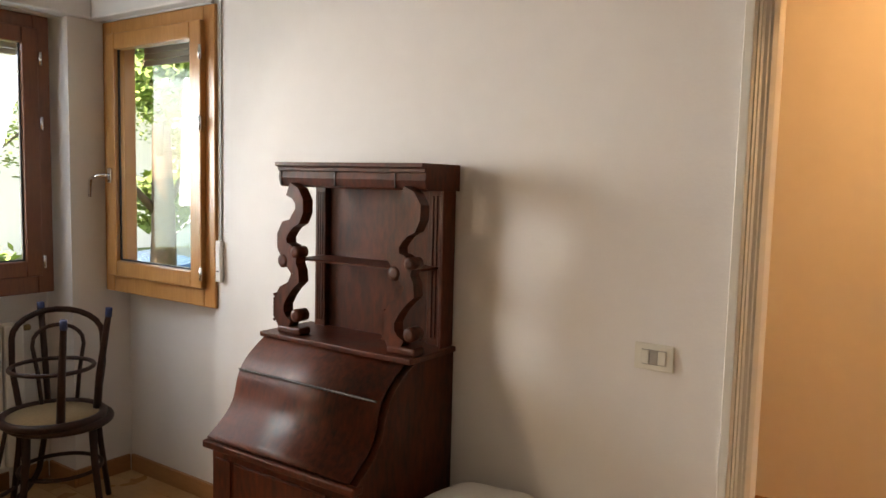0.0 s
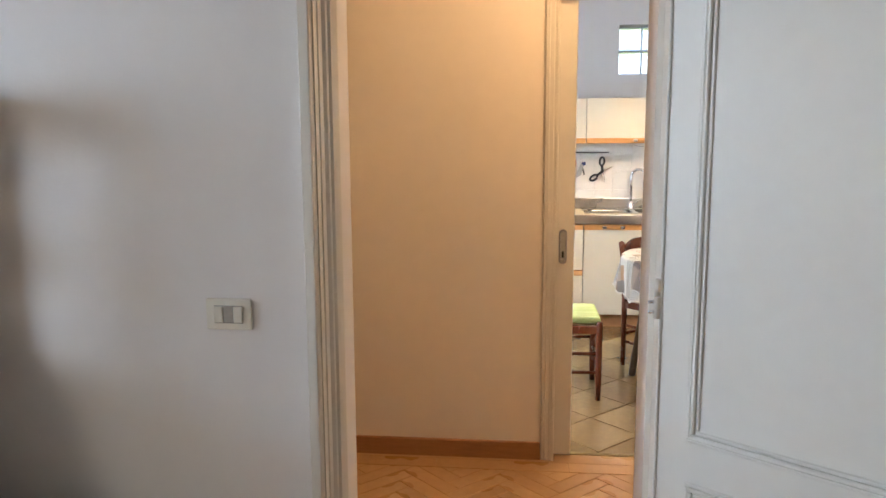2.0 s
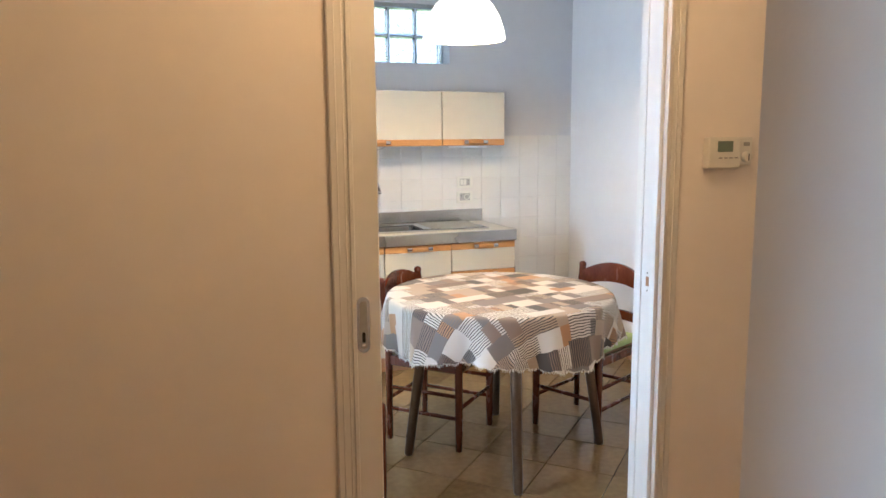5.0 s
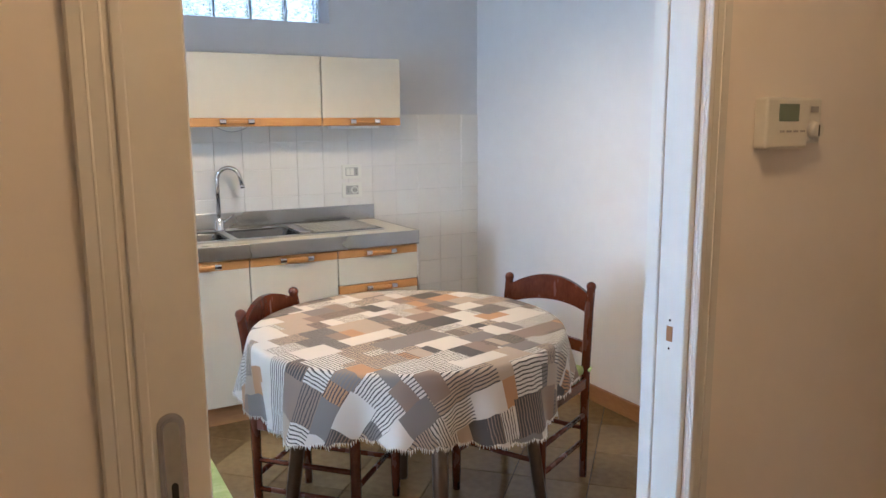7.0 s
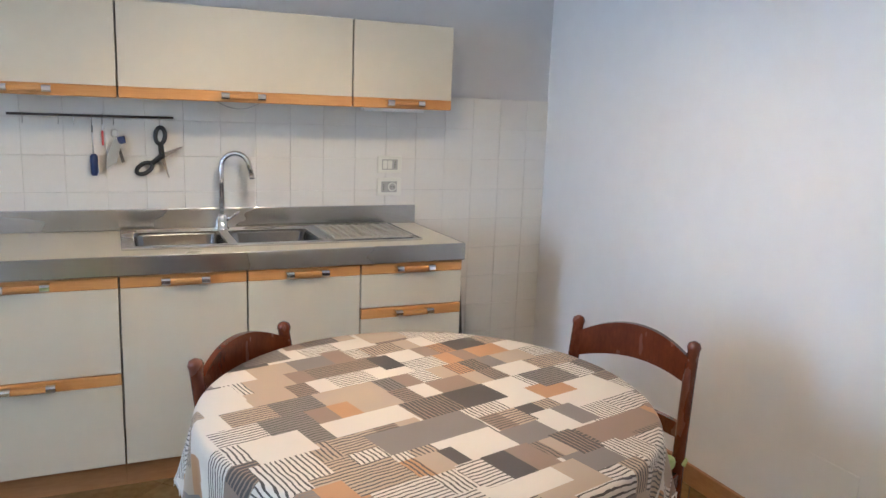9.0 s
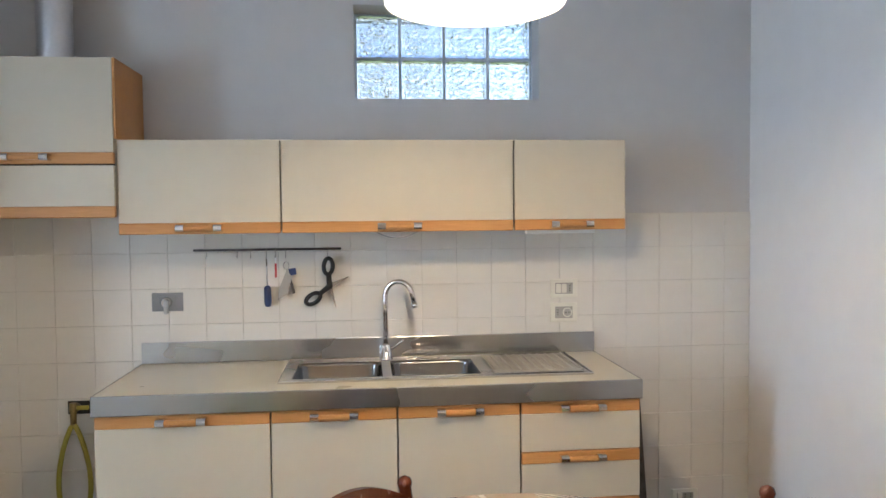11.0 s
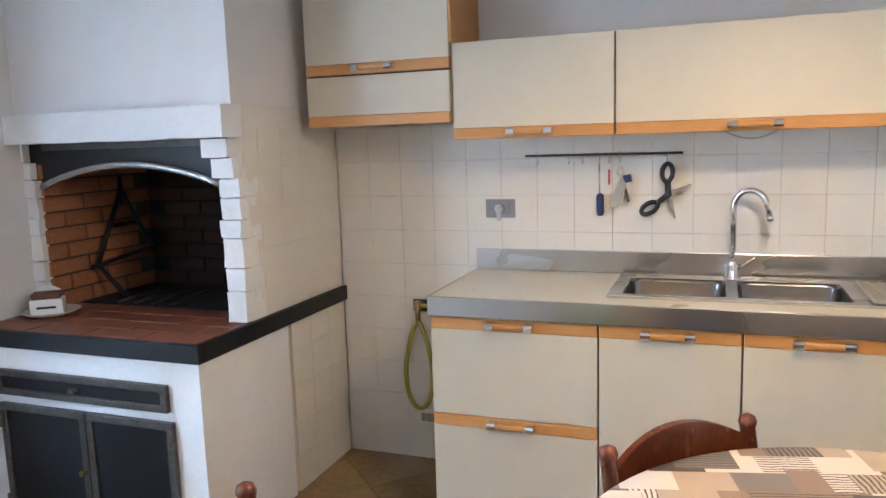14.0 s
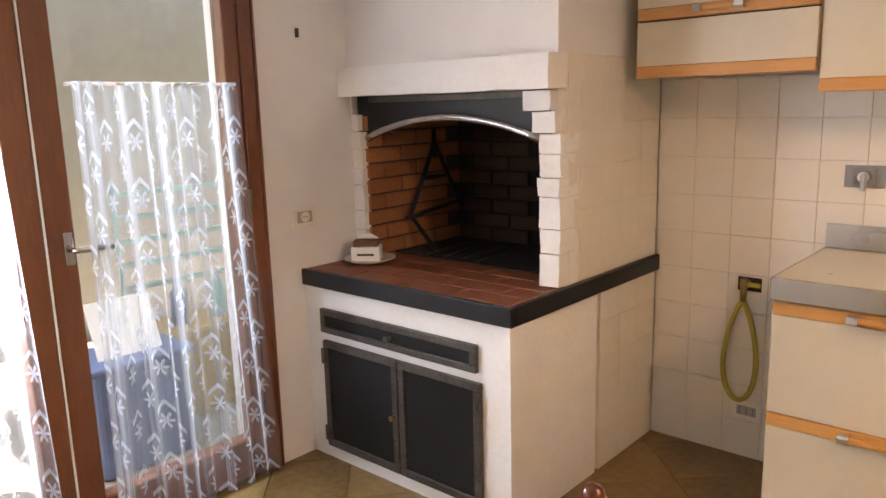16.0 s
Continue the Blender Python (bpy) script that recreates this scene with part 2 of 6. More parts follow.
def prism(bm, outline, axis, lo, hi):
    """An outline in the plane across an axis (x: y,z; y: x,z; z: x,y), drawn out from lo to hi."""
    def at(u, v, w):
        return {"x": (w, u, v), "y": (u, w, v), "z": (u, v, w)}[axis]
    a = [bm.verts.new(at(u, v, lo)) for u, v in outline]
    b = [bm.verts.new(at(u, v, hi)) for u, v in outline]
    n = len(outline)
    faces = [bm.faces.new(a), bm.faces.new(b[::-1])]
    for k in range(n):
        faces.append(bm.faces.new((a[k], b[k], b[(k + 1) % n], a[(k + 1) % n])))
    bmesh.ops.recalc_face_normals(bm, faces=faces)
    return bm


def mesh_of(name, bm, mat):
    me = bpy.data.meshes.new(name)
    bm.to_mesh(me)
    bm.free()
    me.materials.append(mat)
    return me


def part(name, bm, mat, parent, label=""):
    ob = new(name, mesh_of(name, bm, mat))
    ob.parent = parent
    return tagged(ob, label)


def thing(name, label, category, place=None, group=""):
    ob = new(name)
    ob.empty_display_size = 0.1
    if place is not None:
        ob.matrix_world = place
    return tagged(ob, label, category, group)


def single(name, bm, mat, label, category, group="", kind=""):
    return tagged(new(name, mesh_of(name, bm, mat)), label, category, group, kind)


def structure(name, bm, mat, label):
    return tagged(new(name, mesh_of(name, bm, mat)), label, name.split("_")[0], "", "structure")


def pieces(name, me, places, parent):
    for m in places:
        ob = new(name, me)
        ob.parent = parent
        ob.matrix_basis = m


# ---- structure ----
TOP = 2.72
LIV, LIVB = -4.715, -4.38      # living side and hall side of the door wall
HALL, KIT = -3.12, -3.04       # hall side and kitchen side of the sliding door wall
RX, LX = 0.735, -3.63          # kitchen side walls
BR = 0.3                       # outer wall thickness

floor = structure("floor_kitchen", boxes((LX - BR, RX + 0.3, -3.045, 0.3, -0.2, -0.008)), JOINT, "brown marbled stone tiles laid diagonally in the kitchen")
hall_floor = structure("floor_hall", boxes((LX - BR, 2.2, LIVB - 0.336, -3.045, -0.2, -0.003)), PARQUET, "golden oak parquet in the hall")
living_floor = structure("floor_living", boxes((-6.0, 2.2, -9.6, LIVB - 0.336, -0.2, -0.003), (-6.0, LX - BR, LIVB - 0.336, -4.3, -0.2, -0.003)), PARQUET, "golden oak parquet in the living room")
structure("ceiling", boxes((-6.0, 2.4, -9.7, -4.3, TOP, TOP + 0.2), (LX - BR, 2.4, -4.3, 0.4, TOP, TOP + 0.2)), CEIL, "flat white painted ceiling")
# kitchen back wall with the glass block opening
GX0, GX1, GZ0, GZ1 = -1.043, -0.238, 2.008, 2.405
wall_back = structure("wall_back", boxes((LX - BR, GX0, 0.0, 0.3, 0, TOP), (GX1, RX + 0.3, 0.0, 0.3, 0, TOP), (GX0, GX1, 0.0, 0.3, 0, GZ0), (GX0, GX1, 0.0, 0.3, GZ1, TOP)), SHADEDPLASTER, "plain white kitchen back wall above the tiles, greyed for shade")
wall_right = structure("wall_right", boxes((RX, RX + 0.3, KIT, 0.0, 0, TOP)), PLASTER, "plain white painted kitchen side wall")
# left kitchen wall with the glazed door
FD0, FD1, FDT = -2.81, -1.235, 2.25
structure("wall_left", boxes((LX - BR, LX, FD1, 0.0, 0, TOP), (LX - BR, LX, LIVB, FD0, 0, TOP), (LX - BR, LX, FD0, FD1, FDT, TOP)), PLASTER, "plain white painted wall beside the glazed door")
# wall with the sliding door: pocket cavity between two leaves of wall
KD0, KD1, KDT = -1.665, -0.705, 2.075
structure("wall_sliding_door", boxes((LX, KD0, HALL, -3.094, 0, TOP), (LX, KD0, -3.058, KIT, 0, TOP), (KD1, 2.2, HALL, KIT, 0, TOP), (KD0, KD1, HALL, KIT, KDT, TOP)), HALLPAINT, "warm white hall wall with a sliding door pocket")
# living room door wall, with the step back under the corner window
LD0, LD1, LDT = -2.295, -1.495, 2.12
structure("wall_living", boxes((-4.47, LD0, LIV, LIVB, 0, TOP), (LD1, 2.2, LIV, LIVB, 0, TOP), (LD0, LD1, LIV, LIVB, LDT, TOP)), PLASTER, "plain white painted living room wall around the doorway")
structure("wall_under_window_1", boxes((-5.62, -4.47, -4.6, -4.38, 0, 0.955), (-5.62, -4.47, -4.73, -4.38, 2.25, TOP)), PLASTER, "white plaster apron set back under the window")
structure("wall_corner_post", boxes((-5.52, -5.285, -4.9, -4.6, 0, 2.25)), PLASTER, "white plaster corner post between two windows")
structure("wall_under_window_2", boxes((-5.82, -5.52, -6.25, -4.6, 0, 0.955), (-5.82, -5.36, -6.25, -4.73, 2.25, TOP), (-5.82, -5.52, -7.2, -6.25, 0, TOP), (-5.82, -5.52, -9.6, -8.6, 0, TOP), (-5.82, -5.52, -8.6, -7.2, 0, 0.955), (-5.82, -5.52, -8.6, -7.2, 2.25, TOP)), PLASTER, "white plaster wall below the wide window")
structure("wall_living_far", boxes((-5.82, 2.4, -9.7, -9.6, 0, TOP), (2.2, 2.4, -9.6, KIT, 0, TOP)), PLASTER, "plain white walls closing the living room and hall")

# kitchen back tiles, one piece each
PITCH, ROW = 0.1526, 0.1508
tile_me = mesh_of("wall_tile", boxes((-0.0757, 0.0757, -0.009, 0.0, -0.0748, 0.0748), bevel=0.0009), TILE)
backing = boxes((-2.598, RX, -0.004, -0.0005, 0, 1.508))
structure("tile_backing", backing, GROUT, "grey grout bed of the wall tiles")
spots = []
for i in range(-17, 5):
    for k in range(10):
        x, z = (i + 0.5) * PITCH, 1.508 - (k + 0.5) * ROW
        if abs(x + 0.95) > 1.1 or z > 0.8:
            if -2.6 < x - 0.07 and x + 0.07 < RX:
                spots.append((x, z, k))
jit = random.Random(4)
edge_me = mesh_of("cut_tile", boxes((0.0, RX - 4 * PITCH - 0.003, -0.009, 0.0, -0.0748, 0.0748), bevel=0.0009), TILE)
pieces("tile", edge_me, [pose(4 * PITCH + 0.001, -0.002, 1.508 - (k + 0.5) * ROW) for k in range(10)], wall_back)
pieces("tile", tile_me, [pose(x, -0.002 - jit.random() * 0.0008, z, jit.uniform(-.12, .12), 0, jit.uniform(-.12, .12)) for x, z, k in spots], wall_back)

# kitchen floor tiles, laid diagonally
FT = 0.314
ft_me = mesh_of("floor_tile", boxes((-FT / 2 + 0.0015, FT / 2 - 0.0015, -FT / 2 + 0.0015, FT / 2 - 0.0015, -0.01, 0.0), bevel=0.0015), STONE)
spots = []
for i in range(-20, 20):
    for k in range(-20, 20):
        u, v = (i + 0.5) * FT + 1.044 % FT, (k + 0.5) * FT + 0.05
        x, y = (u + v) / math.sqrt(2) - 2.0, (v - u) / math.sqrt(2) - 1.2
        if LX - 0.1 < x < RX + 0.12 and -3.05 + 0.0 < y < 0.1:
            spots.append((x, y))
pieces("tile", ft_me, [pose(x, y, -0.0002 * jit.random(), 0, 0, 45 + 90 * jit.randrange(4)) for x, y in spots], floor)

# herringbone parquet
strip = mesh_of("plank", boxes((-0.149, 0.149, -0.0365, 0.0365, -0.012, 0.0), bevel=0.001), PARQUET)


def herringbone(x0, x1, y0, y1, parent):
    spots = []
    w, ln = 0.075, 0.3
    for i in range(-60, 60):
        for k in range(-8, 8):
            for u, v, turn in ((i * w + ln / 2 + 2 * ln * k, i * w + w / 2, 0), (i * w + ln + w / 2 + 2 * ln * k, i * w + w - ln / 2, 90)):
                x, y = (u - v) / math.sqrt(2) + (x0 + x1) / 2, (u + v) / math.sqrt(2) + (y0 + y1) / 2
                if x0 < x < x1 and y0 < y < y1:
                    spots.append(pose(x, y, 0, 0, 0, 45 + turn))
    pieces("plank", strip, spots[:300], parent)


herringbone(-2.75, -0.55, -4.6, -3.16, hall_floor)
border = mesh_of("border_plank", boxes((-0.299, 0.299, -0.047, 0.047, -0.002, 0.0022), bevel=0.0008), PARQUET)
pieces("plank", border, [pose(-3.3 + 0.6 * k + 0.2 * r, -3.112 - 0.095 * r, 0) for r in range(2) for k in range(9)], hall_floor)
long_strip = bmesh.new()
for i in range(60):
    for k in range(9):
        x, y = -5.8 + k * 0.92 + (i % 3) * 0.3, -9.4 + i * 0.082
        if x < 2 and y < -4.73:
            box(long_strip, x - 0.455, x + 0.455, y - 0.0395, y + 0.0395, -0.012, 0.0)
ob = part("plank", long_strip, PARQUET, living_floor)
tagged(ob, kind="stuff")
part("plank", boxes(*[(-5.5 + 0.3 * k, -5.5 + 0.3 * k + 0.298, -4.7, -4.61, -0.012, 0.0) for k in range(3)]), PARQUET, living_floor)
part("threshold", boxes((KD0, KD1, -3.06, -3.03, -0.006, 0.004), bevel=0.002), BRASS, hall_floor, "thin brass floor strip")

# baseboards
def board(name, x0, x1, y0, y1, h=0.085):
    structure(name, boxes((x0, x1, y0, y1, 0.0, h), bevel=0.004, seg=2), BASEWOOD, "varnished reddish wooden baseboard")


board("baseboard_hall", LX, -1.727, HALL - 0.018, HALL)
board("baseboard_hall_2", -0.625, 2.2, HALL - 0.018, HALL)
board("baseboard_kitchen", RX - 0.018, RX, KIT, -0.012)
board("baseboard_living", -4.47, -2.345, LIV - 0.018, LIV)
board("baseboard_living_2", -1.3, 2.2, LIV - 0.018, LIV)
board("baseboard_window", -5.267, -4.472, -4.618, -4.6)
board("baseboard_post", -5.285, -5.267, -4.9, -4.619)
board("baseboard_post_2", -5.502, -5.267, -4.918, -4.901)
board("baseboard_window_2", -5.52, -5.502, -6.2, -4.92)

# ---- doors ----
# casings of the sliding door, hall side, with a stepped profile
def casing(name, x0, x1, top, w, y, out, label, left=True):
    frame_ob = thing(name, label, "door frame")
    frame_ob["kind"] = "structure"
    for a, b in ((x0 - w, x0), (x1, x1 + w)):
        inner = b if b == x0 else a
        part("jamb_casing", boxes((a, b, y - out, y - 0.0005, 0, top + w), bevel=0.003), TRIM, frame_ob)
        lip = (inner - 0.014, inner - 0.001) if b == x0 else (inner + 0.001, inner + 0.014)
        for u in (0.3, 0.62):
            part("casing_reed", tube(bmesh.new(), [(a + (b - a) * u, y - out, 0.001), (a + (b - a) * u, y - out, top + w - 0.001)], 0.0018, 8), TRIM, frame_ob)
        part("casing_bead", boxes((lip[0], lip[1], y - out - 0.006, y - out + 0.003, 0, top + 0.01), bevel=0.002), TRIM, frame_ob)
    part("head_casing", boxes((x0, x1, y - out, y - 0.0005, top, top + w), bevel=0.003), TRIM, frame_ob)
    return frame_ob


dk = casing("door_frame_kitchen", KD0, KD1, KDT - 0.002, 0.06, HALL, 0.016, "cream painted casing round the sliding kitchen door")
part("jamb_lining", boxes((KD1 - 0.014, KD1 - 0.0005, HALL - 0.004, -3.054, 0, KDT - 0.003), bevel=0.002), DOORPAINT, dk, "white painted striking jamb")
part("jamb_lining", boxes((KD1 - 0.014, KD1 - 0.0005, -3.05, KIT + 0.025, 0, KDT - 0.003), bevel=0.002), DOORPAINT, dk, "white painted striking jamb")
part("jamb_groove", boxes((KD1 - 0.009, KD1 - 0.0005, -3.0539, -3.0501, 0, KDT - 0.003)), BASEWOOD, dk, "bare wood groove in the jamb")
part("kitchen_casing", boxes((KD1, KD1 + 0.055, KIT + 0.0005, KIT + 0.024, 0, KDT + 0.05), bevel=0.003), DOORPAINT, dk)
part("strike_hole", boxes((KD1 - 0.0148, KD1 - 0.0138, -3.096, -3.081, 1.03, 1.06)), BASEWOOD, dk, "brown latch hole")
for z in (1.016, 1.072):
    part("screw", tube(bmesh.new(), [(KD1 - 0.0138, -3.089, z), (KD1 - 0.0152, -3.089, z)], 0.0025, 8), CHROME, dk)


def stadium(cx, cz, w, h):
    """A plate's outline with half-round ends."""
    r = w / 2
    return [(cx + r * math.cos(a), cz + (h / 2 - r) * (1 if a <= math.pi + 0.001 else -1) + r * math.sin(a)) for a in [math.pi * k / 10 for k in range(11)] + [math.pi + math.pi * k / 10 + 0.002 for k in range(11)]]


sl = thing("sliding_door", "cream painted sliding door drawn back into its wall pocket", "door")
sl["kind"] = "structure"
part("leaf", boxes((-2.5, -1.587, -3.09, -3.062, 0.012, KDT - 0.01), bevel=0.003), TRIM, sl)
hp = part("handle_plate", prism(bmesh.new(), stadium(-1.637, 0.99, 0.036, 0.156), "y", -3.0935, -3.0895), STEEL, sl, "oval recessed steel pull")
part("handle_recess", prism(bmesh.new(), stadium(-1.637, 0.99, 0.026, 0.142), "y", -3.0943, -3.0934), STEEL, hp)
# grey plate: the pull's shaded bottom is painted, not sunk
part("handle_well", prism(bmesh.new(), stadium(-1.637, 0.99, 0.021, 0.134), "y", -3.0947, -3.0942), GREYCLOTH, hp, "bottom of the pull, its shade given by grey colour")
part("keyhole", prism(bmesh.new(), stadium(-1.637, 0.955, 0.009, 0.03), "y", -3.0952, -3.0946), SHADEBLACK, hp)
part("door_pull", boxes((-1.642, -1.632, -3.0965, -3.0946, 0.93, 0.936), bevel=0.001), CHROME, hp)

# living room door frame and its open leaf
dl = thing("door_frame_living", "white painted wooden frame of the living room doorway", "door frame")
dl["kind"] = "structure"
left_jamb = [(-2.3265, -4.7155), (-2.327, -4.732), (-2.324, -4.738), (-2.303, -4.738), (-2.3, -4.734), (-2.2955, -4.693), (-2.2975, -4.69), (-2.2915, -4.686), (-2.2895, -4.664),
             (-2.282, -4.656), (-2.2795, -4.648), (-2.2815, -4.64), (-2.275, -4.636), (-2.267, -4.606), (-2.267, -4.597), (-2.2945, -4.597), (-2.2945, -4.7155)]
part("jamb", prism(bmesh.new(), left_jamb, "z", 0, LDT), TRIM, dl, "cream painted jamb with a stepped rebate")
right_jamb = [(-1.4955, -4.597), (-1.5, -4.597), (-1.513, -4.616), (-1.5135, -4.634), (-1.5, -4.6395), (-1.498, -4.69), (-1.4955, -4.69)]
part("jamb", prism(bmesh.new(), right_jamb, "z", 0, LDT), TRIM, dl, "cream painted jamb with a stepped rebate")
part("jamb_casing", boxes((-1.4945, -1.452, LIV - 0.018, LIV - 0.0005, 0, LDT + 0.05), bevel=0.004, seg=2), TRIM, dl)
part("head_casing", boxes((LD0, LD1 - 0.001, LIV - 0.018, LIV + 0.11, LDT - 0.05, LDT + 0.05), bevel=0.004), TRIM, dl)

ang = math.degrees(math.atan2(-5.018 + 4.74, -1.062 + 1.412))
leaf = thing("door_1", "white painted panelled door standing wide open", "door", pose(-1.507, -4.745, 0.008, 0, 0, ang))
leaf["kind"] = "structure"
part("leaf", boxes((0.004, 0.8, 0.0, 0.042, 0, 2.09), bevel=0.003), DOORPAINT, leaf)


def moulding(x0, x1, z0, z1):
    bm = bmesh.new()
    for d, h in ((0.0, 0.006), (0.0105, 0.01), (0.021, 0.005)):
        a0, a1, b0, b1 = x0 + d, x1 - d, z0 + d, z1 - d
        for r in ((a0, a1, b0, b0 + 0.01), (a0, a1, b1 - 0.01, b1), (a0, a0 + 0.01, b0 + 0.01, b1 - 0.01), (a1 - 0.01, a1, b0 + 0.01, b1 - 0.01)):
            box(bm, r[0], r[1], -h, 0.001, r[2], r[3], bevel=0.003)
    return bm


part("upper_moulding", moulding(0.076, 0.72, 0.782, 1.98), DOORPAINT, leaf)
part("lower_moulding", moulding(0.076, 0.72, 0.12, 0.69), DOORPAINT, leaf)
for z in (0.22, 1.1, 1.85):
    h = part("hinge", tube(bmesh.new(), [(-0.004, -0.004, z - 0.05), (-0.004, -0.004, z - 0.001)], 0.0085), TRIM, leaf, "painted steel hinge")
    part("hinge_upper", tube(bmesh.new(), [(-0.004, -0.004, z + 0.001), (-0.004, -0.004, z + 0.04)], 0.0075), TRIM, h)
    for dz in (-0.035, -0.012):
        part("screw", tube(bmesh.new(), [(-0.008, -0.01, z + dz), (-0.02, -0.016, z + dz)], [0.0035, 0.0045], 8), CHROME, h)
part("edge_bead", tube(bmesh.new(), [(0.003, -0.0015, 0.02), (0.003, -0.0015, 2.06)], 0.004, 8), DOORPAINT, leaf)


# ---- wall switches and sockets ----
def wall_plate(name, label, place, w=0.12, h=0.08, buttons=(), sockets=(), mat=PLATE):
    ob = thing(name, label, name.replace("_", " "), place)
    part("plate", boxes((-w / 2, w / 2, -0.009, 0.0, -h / 2, h / 2), bevel=0.004, seg=2), mat, ob)
    part("insert", boxes((-w / 2 + 0.022, w / 2 - 0.022, -0.0105, -0.0085, -h / 2 + 0.017, h / 2 - 0.017), bevel=0.001), GREYCLOTH, ob)
    for a, b in buttons:
        part("rocker", boxes((a, b, -0.0145, -0.0103, -0.02, 0.02), bevel=0.002), mat, ob)
    for x in sockets:
        for z in (-0.011, 0, 0.011):
            part("socket_hole", tube(bmesh.new(), [(x, -0.0112, z), (x, -0.0102, z)], 0.0028, 8), SHADEBLACK, ob)
    return ob


sw = wall_plate("light_switch", "ivory plastic light switch with two rockers", pose(-2.523, LIV, 1.042), 0.115, 0.078, ((-0.036, -0.013), (0.013, 0.036)))
part("blank", boxes((-0.012, 0.012, -0.0125, -0.0103, -0.02, 0.02), bevel=0.001), GREYCLOTH, sw, "grey blank insert")
wall_plate("light_switch", "ivory plate with a switch and a small socket", pose(-0.134, -0.0115, 1.178), 0.123, 0.083, ((-0.037, -0.014), (-0.012, 0.011)), (0.026,))
sk = wall_plate("socket", "ivory plate with a round earthed socket", pose(-0.135, -0.0115, 1.071), 0.123, 0.086, (), (-0.027,))
part("round_socket", tube(bmesh.new(), [(0.015, -0.0085, 0), (0.015, -0.0135, 0)], 0.021, 20), PLATE, sk)
part("socket_well", tube(bmesh.new(), [(0.015, -0.0134, 0), (0.015, -0.0142, 0)], 0.017, 20), GREYCLOTH, sk)
for dx in (-0.007, 0.007):
    part("socket_hole", tube(bmesh.new(), [(0.015 + dx, -0.0141, 0), (0.015 + dx, -0.0148, 0)], 0.003, 8), SHADEBLACK, sk)
wall_plate("socket", "ivory low socket plate near the floor", pose(0.427, -0.0115, 0.215), 0.122, 0.073, ((-0.036, -0.014),), (0.0, 0.026))
wall_plate("socket", "ivory low socket plate behind the gas hose", pose(-2.19, -0.0115, 0.2), 0.12, 0.073, (), (-0.026, 0.0, 0.026))
s3 = wall_plate("socket", "ivory socket plate on the wall beside the fireplace", pose(LX + 0.0, -1.043, 1.005, 0, 0, 90), 0.12, 0.08, (), ())
part("round_socket", tube(bmesh.new(), [(0, -0.0085, 0), (0, -0.0135, 0)], 0.021, 20), PLATE, s3)
for dx in (-0.007, 0.007):
    part("socket_hole", tube(bmesh.new(), [(dx, -0.0134, 0), (dx, -0.0145, 0)], 0.003, 8), SHADEBLACK, s3)
single("wall_plug", boxes((LX, LX + 0.012, -1.031, -1.017, 1.705, 1.74), bevel=0.003), IRONEDGE, "small dark plug remaining in the plaster", "wall plug")

th = thing("thermostat", "cream plastic room thermostat with a green display", "thermostat", pose(-0.473, HALL, 1.443))
part("body", boxes((-0.083, 0.04, -0.03, 0, -0.047, 0.05), bevel=0.005, seg=2), PLATE, th)
part("dial_panel", boxes((0.0405, 0.092, -0.02, 0, -0.038, 0.05), bevel=0.004, seg=2), PLATE, th)
part("display", boxes((-0.05, 0.008, -0.0315, -0.0295, 0.005, 0.038), bevel=0.0008), LCD, th, "green grey liquid crystal display")
part("knob", tube(bmesh.new(), [(0.067, -0.019, -0.012), (0.067, -0.034, -0.012)], [0.018, 0.015], 20), PLATE, th, "round cream knob")
part("knob_mark", boxes((0.0655, 0.0685, -0.0352, -0.0338, -0.024, -0.002)), IRONEDGE, th)
for k in range(4):
    part("label_bar", boxes((-0.045 + k * 0.02, -0.031 + k * 0.02, -0.0308, -0.0298, -0.016, -0.012)), GREYCLOTH, th)
part("button", boxes((0.056, 0.08, -0.022, -0.0195, 0.022, 0.034), bevel=0.001), GREYCLOTH, th)

# ---- kitchen units ----
def wood_handle(parent, x, y, z, span=0.13):
    h = part("handle", boxes((x - span / 2, x + span / 2, y - 0.032, y - 0.018, z - 0.009, z + 0.009), bevel=0.005, seg=2), BEECH, parent, "wooden bar handle with chrome ends")
    for s in (-1, 1):
        bm = bmesh.new()
        cx = x + s * (span / 2 + 0.004)
        prism(bm, [(y, z - 0.012), (y - 0.036, z - 0.012), (y - 0.042, z - 0.006), (y - 0.042, z + 0.006), (y - 0.036, z + 0.012), (y, z + 0.012), (y, z + 0.006), (y - 0.031, z + 0.006), (y - 0.031, z - 0.006), (y, z - 0.006)], "x", cx - 0.015, cx + 0.015)
        part("bracket", bm, CHROME, h, "chrome handle bracket")


def front(parent, kind, x0, x1, z0, z1, y, strip, handle=True):
    """A cupboard door or drawer with its wooden edge strip at the top (strip 1) or bottom (-1)."""
    s = 0.043
    panel = (z0, z1 - s) if strip > 0 else (z0 + s, z1)
    d = part(kind, boxes((x0 + 0.003, x1 - 0.003, y, y + 0.018, panel[0], panel[1]), bevel=0.0015), LAMINATE, parent)
    a, b = (z1 - s, z1) if strip > 0 else (z0, z0 + s)
    part("edge_strip", boxes((x0 + 0.003, x1 - 0.003, y - 0.002, y + 0.018, a + 0.0005, b), bevel=0.003), BEECH, d, "orange beech edge strip")
    if handle:
        xm = (x0 + x1) / 2
        wood_handle(d, xm, y - 0.002, (a + b) / 2 + 0.002)
    return d


